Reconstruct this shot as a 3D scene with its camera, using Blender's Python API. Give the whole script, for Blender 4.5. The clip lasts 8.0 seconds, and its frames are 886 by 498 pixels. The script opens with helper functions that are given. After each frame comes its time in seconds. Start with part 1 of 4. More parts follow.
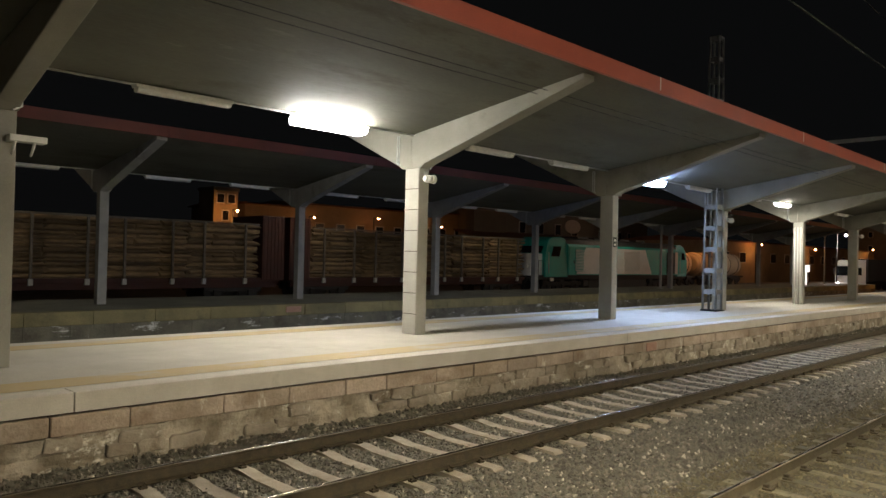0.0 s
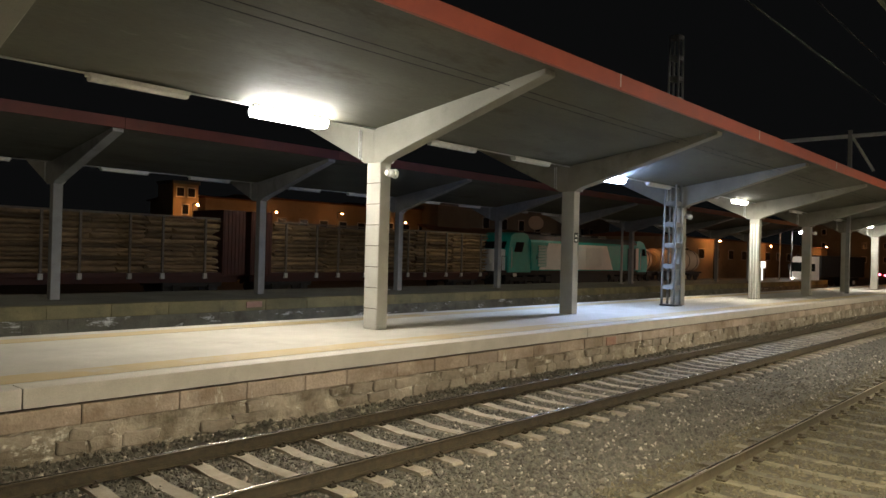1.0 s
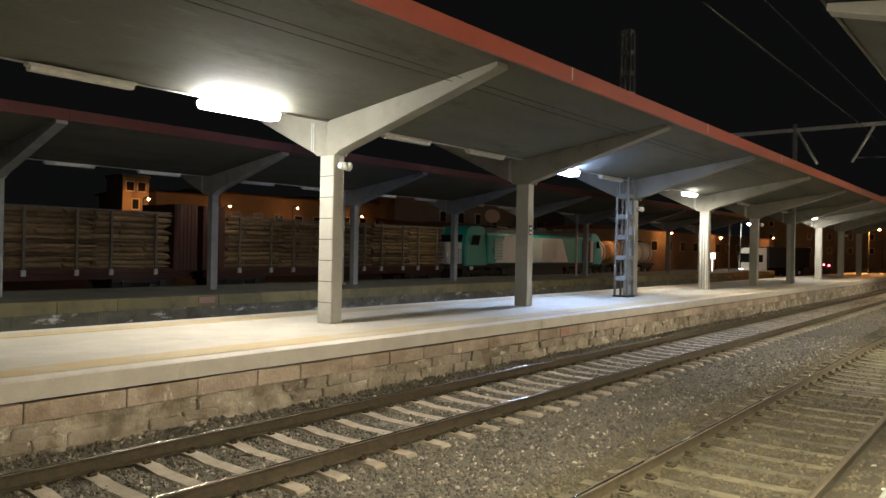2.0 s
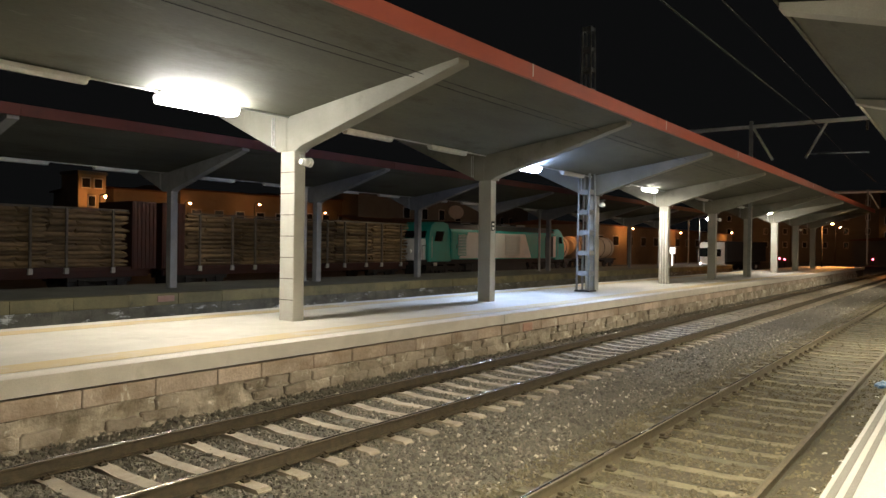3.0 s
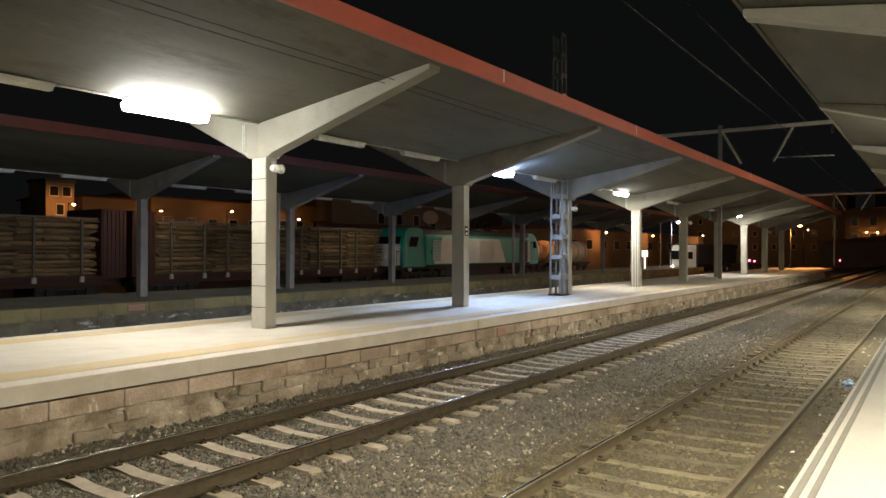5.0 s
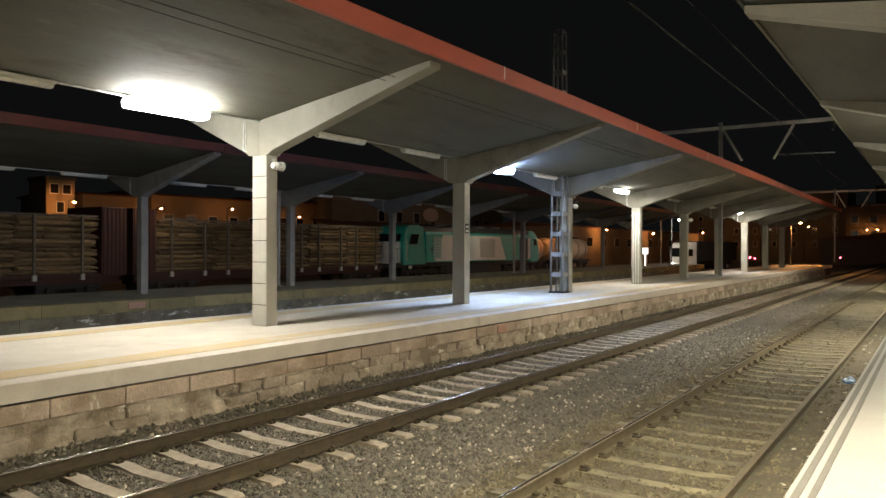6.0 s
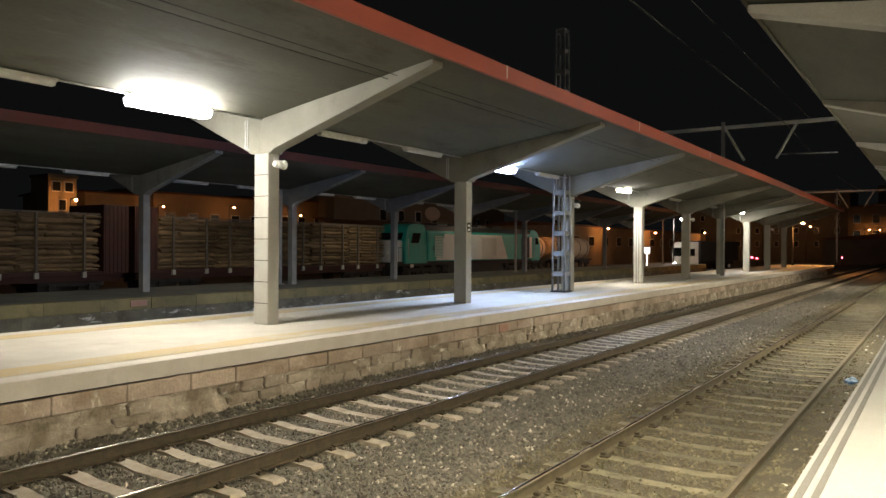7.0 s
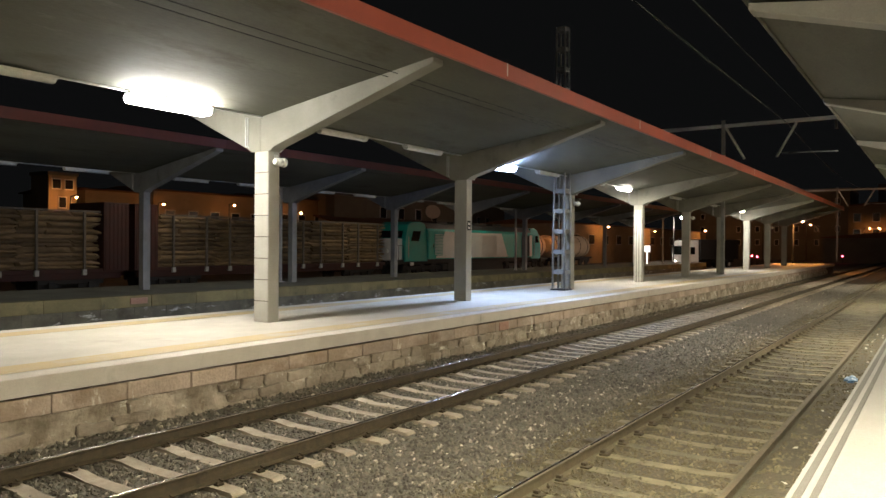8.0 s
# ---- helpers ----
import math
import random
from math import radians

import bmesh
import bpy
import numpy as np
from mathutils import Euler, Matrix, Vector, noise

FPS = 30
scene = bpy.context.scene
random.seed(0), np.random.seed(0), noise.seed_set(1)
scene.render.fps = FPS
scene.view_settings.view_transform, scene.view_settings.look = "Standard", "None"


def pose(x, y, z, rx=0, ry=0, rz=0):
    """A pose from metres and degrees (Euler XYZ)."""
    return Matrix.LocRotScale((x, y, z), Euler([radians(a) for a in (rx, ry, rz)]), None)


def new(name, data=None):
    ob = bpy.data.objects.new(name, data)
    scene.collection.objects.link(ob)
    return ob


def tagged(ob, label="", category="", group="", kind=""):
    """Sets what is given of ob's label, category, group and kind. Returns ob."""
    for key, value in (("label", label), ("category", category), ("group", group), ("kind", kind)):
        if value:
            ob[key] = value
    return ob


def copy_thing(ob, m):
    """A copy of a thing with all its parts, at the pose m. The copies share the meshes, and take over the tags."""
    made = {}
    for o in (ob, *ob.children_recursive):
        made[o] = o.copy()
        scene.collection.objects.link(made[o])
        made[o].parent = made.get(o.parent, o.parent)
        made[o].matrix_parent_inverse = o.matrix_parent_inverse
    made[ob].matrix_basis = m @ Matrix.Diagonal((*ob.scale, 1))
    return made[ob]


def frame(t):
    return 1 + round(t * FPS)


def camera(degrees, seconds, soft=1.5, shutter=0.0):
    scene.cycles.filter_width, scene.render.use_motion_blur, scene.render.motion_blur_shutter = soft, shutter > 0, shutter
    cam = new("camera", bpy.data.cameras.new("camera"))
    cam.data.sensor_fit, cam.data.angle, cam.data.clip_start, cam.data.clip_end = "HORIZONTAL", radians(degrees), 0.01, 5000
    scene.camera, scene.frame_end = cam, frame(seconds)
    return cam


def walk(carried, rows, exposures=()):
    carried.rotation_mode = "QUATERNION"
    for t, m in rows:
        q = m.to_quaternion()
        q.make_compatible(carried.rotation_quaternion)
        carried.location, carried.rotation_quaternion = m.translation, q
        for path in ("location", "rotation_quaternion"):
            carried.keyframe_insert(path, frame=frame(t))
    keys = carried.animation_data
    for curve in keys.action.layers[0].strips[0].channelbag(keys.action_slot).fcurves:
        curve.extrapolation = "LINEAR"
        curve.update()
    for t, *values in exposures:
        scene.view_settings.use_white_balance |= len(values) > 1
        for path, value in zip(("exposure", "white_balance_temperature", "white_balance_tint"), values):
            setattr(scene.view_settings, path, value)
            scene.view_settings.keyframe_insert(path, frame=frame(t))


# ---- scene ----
cam = camera(62.0, 8.0)


def held(x, y, z, heading, pitch, lean):
    """A hand-held pose: heading in degrees clockwise from +y."""
    return pose(x, y, z, 90 + pitch, 0, -heading) @ pose(0, 0, 0, 0, 0, lean)


PATH = [
    (0.0, -0.159, 0.097, 2.396, 45.236, 0.684, 1.320),
    (0.5, -0.130, 0.094, 2.384, 46.576, 0.588, 1.446),
    (1.0, -0.102, 0.080, 2.380, 48.024, 0.406, 1.476),
    (1.5, -0.072, 0.066, 2.373, 49.568, 0.259, 1.309),
    (2.0, -0.052, 0.044, 2.362, 51.341, -0.001, 1.053),
    (3.5, -0.020, -0.001, 2.362, 55.138, 0.012, 0.575),
    (4.0, -0.010, -0.020, 2.360, 55.800, 0.400, 0.350),
    (4.5, -0.014, -0.026, 2.364, 55.976, 0.290, 0.217),
    (6.0, -0.015, -0.013, 2.362, 56.033, -0.024, 0.115),
    (6.5, -0.012, -0.005, 2.362, 55.967, -0.100, 0.197),
    (7.0, -0.006, -0.002, 2.362, 55.910, -0.110, 0.288),
    (7.5, -0.004, -0.006, 2.360, 55.871, -0.171, 0.340),
    (8.0, -0.008, -0.002, 2.362, 55.903, -0.263, 0.366),
]
walk(cam, [(t, held(*r)) for t, *r in PATH], exposures=[(0.0, 0.57), (1.5, 0.82), (4.0, 0.96), (8.0, 0.96)])

# ---- world: a clear night over a town ----
world = bpy.data.worlds.new("night")
scene.world = world
world.use_nodes = True
world.node_tree.nodes["Background"].inputs["Color"].default_value = (0.48, 0.5, 0.52, 1)
world.node_tree.nodes["Background"].inputs["Strength"].default_value = 0.0041

# ---- plan, metres: x along the tracks, y across them, z = 0 at the rail tops ----
BAY = 7.55
COL_X = 10.6
P1_EDGE, P1_COL = 0.82, -2.4
T2, T1 = 2.59, 7.28
P2_EDGE, P2_COL, P2_FAR = 9.05, 11.62, 14.2
P3_EDGE, P3_COL, P3_FAR = 21.95, 24.7, 27.4
P_TOP, P3_TOP = 0.76, 0.65
TRAIN_Y = 33.0
GROUND = -0.24
rng = random.Random(7)


# ---- materials ----
def nodes_of(name):
    m = bpy.data.materials.new(name)
    m.use_nodes = True
    return m, m.node_tree.nodes, m.node_tree.links, m.node_tree.nodes["Principled BSDF"]


def ramp(nt, lk, source, stops):
    r = nt.new("ShaderNodeValToRGB")
    while len(r.color_ramp.elements) < len(stops):
        r.color_ramp.elements.new(0.5)
    for e, (pos, col) in zip(r.color_ramp.elements, stops):
        e.position, e.color = pos, (*col, 1)
    lk.new(source, r.inputs["Fac"])
    return r.outputs["Color"]


def noise_at(nt, lk, scale, detail=6, stretch=(1, 1, 1), rough=0.6):
    g = nt.new("ShaderNodeNewGeometry")
    mp = nt.new("ShaderNodeMapping")
    mp.inputs["Scale"].default_value = stretch
    lk.new(g.outputs["Position"], mp.inputs["Vector"])
    n = nt.new("ShaderNodeTexNoise")
    n.inputs["Scale"].default_value = scale
    n.inputs["Detail"].default_value = detail
    n.inputs["Roughness"].default_value = rough
    lk.new(mp.outputs["Vector"], n.inputs["Vector"])
    return n.outputs["Fac"]


def mixed(nt, lk, fac, a, b, mode="MIX"):
    m = nt.new("ShaderNodeMix")
    m.data_type, m.blend_type = "RGBA", mode
    for sock, v in ((m.inputs["Factor"], fac), (m.inputs["A"], a), (m.inputs["B"], b)):
        if isinstance(v, bpy.types.NodeSocket):
            lk.new(v, sock)
        elif isinstance(v, tuple):
            sock.default_value = (*v, 1)
        else:
            sock.default_value = v
    return m.outputs["Result"]


def surface(name, light, dark, scale=3.0, rough=0.8, metal=0.0, bump=0.3, fine=60.0, stretch=(1, 1, 1),
            stain=None, stain_scale=0.9, stain_stretch=(1, 1, 1), stain_from=0.55, piece=0.0, island=0.0, depth=0.02, flake=None, flake_scale=4.0, flake_stretch=(1, 1, 1), flake_from=0.6, grain=0.14, sharp=0.2):
    """Two colours blended by grain at two scales, an optional stain, relief, and a tone that differs piece by piece."""
    m, nt, lk, b = nodes_of(name)
    big = noise_at(nt, lk, scale, 6, stretch)
    small = noise_at(nt, lk, fine, 3, stretch)
    col = ramp(nt, lk, big, [(0.5 - sharp, dark), (0.5 + sharp, light)])
    grain = ramp(nt, lk, small, [(0.25, (1 - grain,) * 3), (0.75, (1 + 0.5 * grain,) * 3)])
    col = mixed(nt, lk, 1.0, col, grain, "MULTIPLY")
    if stain:
        st = noise_at(nt, lk, stain_scale, 8, stain_stretch, 0.7)
        mask = ramp(nt, lk, st, [(stain_from, (0, 0, 0)), (stain_from + 0.14, (1, 1, 1))])
        col = mixed(nt, lk, mask, col, stain)
    if flake:
        fl = noise_at(nt, lk, flake_scale, 9, flake_stretch, 0.75)
        mask = ramp(nt, lk, fl, [(flake_from, (0, 0, 0)), (flake_from + 0.06, (1, 1, 1))])
        col = mixed(nt, lk, mask, col, flake)
    if piece or island:
        info = nt.new("ShaderNodeObjectInfo").outputs["Random"] if piece else nt.new("ShaderNodeNewGeometry").outputs["Random Per Island"]
        k = piece or island
        stops = [(0.0, (1 - k,) * 3), (1.0, (1 + k,) * 3)] if piece else [(0.0, (1 - k,) * 3), (0.93, (1 + 0.4 * k,) * 3), (1.0, (1 + 5.0 * k,) * 3)]
        tone = ramp(nt, lk, info, stops)
        col = mixed(nt, lk, 1.0, col, tone, "MULTIPLY")
    lk.new(col, b.inputs["Base Color"])
    b.inputs["Metallic"].default_value = metal
    rr = nt.new("ShaderNodeMapRange")
    rr.inputs["To Min"].default_value, rr.inputs["To Max"].default_value = max(0.05, rough - 0.12), min(1, rough + 0.12)
    lk.new(big, rr.inputs["Value"])
    lk.new(rr.outputs["Result"], b.inputs["Roughness"])
    if bump:
        bp = nt.new("ShaderNodeBump")
        bp.inputs["Strength"].default_value, bp.inputs["Distance"].default_value = bump, depth
        lk.new(small, bp.inputs["Height"])
        lk.new(bp.outputs["Normal"], b.inputs["Normal"])
    return m


def plain(name, col, rough=0.5, metal=0.0):
    m, nt, lk, b = nodes_of(name)
    v = noise_at(nt, lk, 9.0, 5)
    c = ramp(nt, lk, v, [(0.3, tuple(0.82 * k for k in col)), (0.7, tuple(min(1, 1.08 * k) for k in col))])
    lk.new(c, b.inputs["Base Color"])
    b.inputs["Roughness"].default_value, b.inputs["Metallic"].default_value = rough, metal
    return m


def glowing(name, col, strength):
    m, nt, lk, b = nodes_of(name)
    b.inputs["Base Color"].default_value = (0.8, 0.8, 0.8, 1)
    b.inputs["Emission Color"].default_value = (*col, 1)
    b.inputs["Emission Strength"].default_value = strength
    return m


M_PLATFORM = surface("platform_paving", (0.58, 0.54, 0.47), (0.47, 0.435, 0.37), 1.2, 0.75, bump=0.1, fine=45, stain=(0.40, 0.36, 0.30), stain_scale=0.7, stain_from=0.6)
M_OLD_PLATFORM = surface("weathered_asphalt", (0.20, 0.20, 0.16), (0.12, 0.12, 0.09), 1.0, 0.9, bump=0.3, fine=50)
M_YELLOW = surface("yellow_line_paint", (0.54, 0.405, 0.195), (0.50, 0.40, 0.235), 2.0, 0.75, bump=0.05, stain=(0.50, 0.45, 0.35), stain_scale=1.1, stain_from=0.52)
M_STRIP = surface("grey_grip_paint", (0.11, 0.106, 0.097), (0.08, 0.076, 0.068), 6, 0.85)
M_COPING = surface("coping_concrete", (0.69, 0.635, 0.565), (0.57, 0.52, 0.455), 2.5, 0.8, bump=0.15, stain=(0.42, 0.385, 0.32), stain_scale=1.4, stain_stretch=(1, 1, 0.4), stain_from=0.62)
M_STONE = surface("platform_stone", (0.56, 0.455, 0.375), (0.37, 0.285, 0.215), 1.3, 0.9, bump=0.5, fine=22, stain=(0.26, 0.18, 0.12), stain_scale=0.9, stain_from=0.54, piece=0.16, depth=0.03, flake=(0.68, 0.63, 0.55), flake_scale=1.7, flake_stretch=(1.7, 1, 0.5), flake_from=0.60, grain=0.2, sharp=0.12)
M_STONE_LOW = surface("rubble_render", (0.50, 0.43, 0.345), (0.25, 0.205, 0.15), 1.8, 0.95, bump=0.6, fine=11, stain=(0.15, 0.125, 0.085), stain_scale=1.5, stain_from=0.56, depth=0.05, flake=(0.72, 0.67, 0.585), flake_scale=2.0, flake_stretch=(0.8, 1, 1.3), flake_from=0.555, grain=0.15, sharp=0.1)
M_RUBBLE = surface("rubble_stone", (0.47, 0.40, 0.325), (0.27, 0.22, 0.165), 1.8, 0.92, bump=0.5, fine=14, stain=(0.17, 0.135, 0.09), stain_scale=1.5, stain_from=0.55, flake=(0.70, 0.65, 0.565), flake_scale=2.0, flake_from=0.57, piece=0.14, depth=0.03)
M_MORTAR = surface("dark_mortar", (0.10, 0.085, 0.065), (0.05, 0.04, 0.03), 5, 0.95)
M_PLATE = surface("faded_red_plate", (0.46, 0.27, 0.21), (0.36, 0.20, 0.155), 12, 0.7, bump=0.1)
M_OLD_EDGE = surface("mossy_edge_stone", (0.29, 0.25, 0.125), (0.16, 0.14, 0.075), 1.1, 0.9, bump=0.5, fine=20, stain=(0.10, 0.09, 0.058), stain_scale=0.8, stain_from=0.55, piece=0.14)
M_OLD_FACE = surface("old_platform_face", (0.21, 0.195, 0.15), (0.105, 0.098, 0.075), 1.6, 0.95, bump=0.8, fine=20, stain=(0.075, 0.07, 0.052), stain_scale=0.7, flake=(0.66, 0.66, 0.63), flake_scale=1.5, flake_stretch=(0.6, 1, 1.8), flake_from=0.57, grain=0.2)
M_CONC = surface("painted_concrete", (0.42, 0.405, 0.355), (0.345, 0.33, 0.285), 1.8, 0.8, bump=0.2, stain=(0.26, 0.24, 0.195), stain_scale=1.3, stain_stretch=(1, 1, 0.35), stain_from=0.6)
# island canopy arms: the column concrete in a darker tone
M_ARM = surface("darker_arm_concrete", (0.285, 0.275, 0.232), (0.215, 0.205, 0.168), 1.4, 0.85, bump=0.25, stain=(0.15, 0.142, 0.11), stain_scale=1.1, stain_from=0.57)
M_CONC_OLD = surface("bare_grey_concrete", (0.33, 0.33, 0.32), (0.24, 0.24, 0.23), 2.5, 0.8, bump=0.2, stain=(0.17, 0.165, 0.15), stain_scale=1.3, stain_stretch=(1, 1, 0.35), stain_from=0.6)
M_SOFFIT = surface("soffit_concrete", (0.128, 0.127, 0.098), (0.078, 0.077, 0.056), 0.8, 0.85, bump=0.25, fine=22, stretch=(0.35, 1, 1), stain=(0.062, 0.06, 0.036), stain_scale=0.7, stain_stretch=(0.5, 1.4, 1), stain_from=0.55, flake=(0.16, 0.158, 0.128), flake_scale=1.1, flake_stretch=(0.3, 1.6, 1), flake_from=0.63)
M_FASCIA = surface("red_fascia_paint", (0.47, 0.098, 0.05), (0.37, 0.076, 0.04), 1.2, 0.5, bump=0.05, stain=(0.30, 0.07, 0.045), stain_scale=0.9, stain_stretch=(2, 1, 0.4), stain_from=0.6)
# far canopy's fascia: the red darkened, its lack of light put into the colour
M_FASCIA_SHADED = surface("shaded_red_fascia", (0.135, 0.032, 0.025), (0.085, 0.023, 0.018), 1.2, 0.7, bump=0.05)
M_STAKE = surface("rusty_stake", (0.20, 0.17, 0.14), (0.12, 0.095, 0.075), 5, 0.7)
M_WHITE_PAINT = surface("white_enamel", (0.78, 0.77, 0.72), (0.66, 0.65, 0.60), 8, 0.4, bump=0.0)
M_GREY_METAL = surface("galvanised_steel", (0.62, 0.62, 0.60), (0.46, 0.46, 0.44), 6, 0.55, 0.1, bump=0.1)
M_MAST = surface("dull_mast_paint", (0.29, 0.29, 0.28), (0.20, 0.20, 0.19), 5, 0.65, 0.0, bump=0.1)
M_DARK_METAL = surface("dark_steel", (0.05, 0.048, 0.045), (0.022, 0.021, 0.02), 6, 0.6, 0.4, bump=0.2)
M_WIRE = surface("weathered_copper_wire", (0.10, 0.10, 0.095), (0.06, 0.06, 0.055), 4, 0.8, bump=0.0)
M_CABLE = plain("black_cable", (0.02, 0.02, 0.02), 0.7)
M_TUBE_OFF = plain("unlit_tube_cover", (0.74, 0.74, 0.70), 0.35)
M_RAIL = surface("rusty_rail", (0.105, 0.080, 0.048), (0.056, 0.043, 0.027), 9, 0.75, 0.2, bump=0.3)
M_RAIL_TOP = surface("polished_railhead", (0.36, 0.34, 0.31), (0.25, 0.23, 0.21), 5, 0.25, 1.0, bump=0.0, stretch=(0.2, 3, 3))
M_RAIL_OLD = surface("old_rusty_rail", (0.15, 0.12, 0.072), (0.095, 0.075, 0.045), 7, 0.8, 0.1, bump=0.3)
# cream paving darkened in colour to offset the strong lamps above it
M_PAVING_NEAR = surface("near_paving_darkened", (0.262, 0.256, 0.242), (0.214, 0.208, 0.195), 1.2, 0.75, bump=0.1, fine=45, stain=(0.19, 0.182, 0.168), stain_scale=0.8, stain_from=0.6)
M_RAIL_DULL = surface("dull_railhead", (0.34, 0.29, 0.24), (0.2, 0.16, 0.12), 5, 0.25, 0.95, bump=0.0, stretch=(0.25, 3, 3))
M_SLEEPER = surface("sleeper_concrete", (0.46, 0.40, 0.31), (0.33, 0.27, 0.20), 6, 0.9, bump=0.4, stain=(0.20, 0.15, 0.10), stain_scale=5, stain_from=0.62, piece=0.18)
M_SLEEPER_OLD = surface("oily_sleeper", (0.215, 0.187, 0.12), (0.12, 0.104, 0.066), 4, 0.9, bump=0.4, stain=(0.085, 0.067, 0.043), stain_scale=3, stain_from=0.5, piece=0.3)
M_BALLAST = surface("grey_ballast", (0.235, 0.209, 0.169), (0.155, 0.138, 0.11), 1.4, 0.9, bump=0.6, fine=24, island=0.42, depth=0.03)
M_BALLAST_RUST = surface("rust_stained_ballast", (0.20, 0.168, 0.105), (0.125, 0.106, 0.066), 1.6, 0.9, bump=0.6, fine=24, island=0.14, depth=0.03)
M_BED = surface("ballast_bed", (0.195, 0.173, 0.139), (0.11, 0.098, 0.077), 26, 0.95, bump=0.8, fine=30, depth=0.04)
M_BED_RUST = surface("rusty_ballast_bed", (0.11, 0.094, 0.058), (0.06, 0.052, 0.032), 14, 0.95, bump=0.8, fine=30, depth=0.04)
M_GROUND = surface("yard_ground", (0.11, 0.095, 0.075), (0.055, 0.048, 0.038), 0.6, 0.95, bump=0.6)
M_TEAL = surface("teal_bodywork", (0.02, 0.40, 0.335), (0.015, 0.31, 0.265), 1.5, 0.45, bump=0.0)
M_SILVER = surface("pale_grey_bodywork", (0.76, 0.76, 0.74), (0.66, 0.66, 0.64), 1.5, 0.42, bump=0.0)
M_LOCO_DARK = surface("underframe_black", (0.03, 0.028, 0.026), (0.014, 0.013, 0.012), 3, 0.7)
M_ROOF_DARK = surface("loco_roof_grey", (0.055, 0.055, 0.055), (0.03, 0.03, 0.03), 2, 0.55)
M_GLASS = plain("dark_glass", (0.01, 0.012, 0.012), 0.06)
M_LOG = surface("bark", (0.28, 0.19, 0.10), (0.12, 0.08, 0.042), 3.5, 0.9, bump=0.6, fine=14, stretch=(0.25, 1, 1), piece=0.45)
M_WAGON_RED = surface("oxide_red_steel", (0.075, 0.022, 0.015), (0.045, 0.015, 0.011), 2, 0.7, bump=0.1, stain=(0.05, 0.02, 0.014), stain_scale=1.5)
M_TANK = surface("tank_wagon_paint", (0.52, 0.40, 0.27), (0.42, 0.31, 0.20), 1.0, 0.55, bump=0.05, stain=(0.26, 0.17, 0.10), stain_scale=0.7, stain_stretch=(2.5, 1, 0.5), stain_from=0.58)
M_OCHRE = surface("town_render", (0.36, 0.27, 0.175), (0.26, 0.195, 0.125), 0.35, 0.9, bump=0.1, stain=(0.20, 0.14, 0.085), stain_scale=0.4)
M_TOWN = surface("dark_town_render", (0.20, 0.18, 0.15), (0.14, 0.12, 0.10), 0.3, 0.9)
M_TILE = surface("clay_roof", (0.20, 0.09, 0.05), (0.13, 0.06, 0.035), 1.5, 0.9)
M_SHUTTER = plain("dark_window", (0.02, 0.02, 0.022), 0.2)
M_BLUE = plain("blue_plastic", (0.10, 0.22, 0.42), 0.4)

WARM_WHITE, COOL_WHITE, SODIUM = (1.0, 0.95, 0.83), (0.48, 0.66, 1.0), (1.0, 0.41, 0.12)
M_TUBE = glowing("lit_lens", WARM_WHITE, 98)
M_SIDE = glowing("lit_diffuser_side", (1.0, 0.97, 0.90), 110)
M_SIDE_DIM = glowing("dim_diffuser_side", (1.0, 0.97, 0.90), 34)
M_SIDE_BLUE = glowing("cool_diffuser_side", (0.38, 0.54, 1.0), 95)
M_TUBE_DIM = glowing("dim_lit_lens", WARM_WHITE, 195)
M_TUBE_BLUE = glowing("cool_lit_lens", COOL_WHITE, 225)
M_TUBE_OWN = glowing("warm_lit_lens", (1.0, 0.90, 0.66), 560)
M_SIDE_OWN = glowing("warm_diffuser_side", (1.0, 0.90, 0.68), 76)
M_SODIUM = glowing("sodium_lamp", SODIUM, 110)
M_SODIUM_HIGH = glowing("bright_sodium_lamp", SODIUM, 480)
M_SODIUM_SMALL = glowing("platform_end_lamp", (1.0, 0.42, 0.12), 5000)
M_TRAIN_FILL = glowing("train_fill_lens", (1.0, 0.84, 0.58), 56)
M_UPPER_FILL = glowing("upper_fill_lens", (1.0, 0.93, 0.8), 300)
M_SIGN_GLOW = glowing("sign_glow", (1.0, 0.95, 0.85), 0.9)
M_RED_LAMP = glowing("red_lamp", (1.0, 0.05, 0.09), 22)
M_WHITE_STREET = glowing("white_street_lamp", (1.0, 0.95, 0.86), 1700)
M_LIT_WINDOW = glowing("lit_window", (1.0, 0.88, 0.66), 0.5)
M_WHITE_LAMP = glowing("white_lamp", (1.0, 0.92, 0.8), 25)


# ---- building helpers ----
def box(bm, x0, x1, y0, y1, z0, z1, mat=0):
    vs = [bm.verts.new(p) for p in ((x0, y0, z0), (x1, y0, z0), (x1, y1, z0), (x0, y1, z0), (x0, y0, z1), (x1, y0, z1), (x1, y1, z1), (x0, y1, z1))]
    fs = [bm.faces.new([vs[i] for i in f]) for f in ((3, 2, 1, 0), (4, 5, 6, 7), (0, 1, 5, 4), (1, 2, 6, 5), (2, 3, 7, 6), (3, 0, 4, 7))]
    for f in fs:
        f.material_index = mat
    return fs


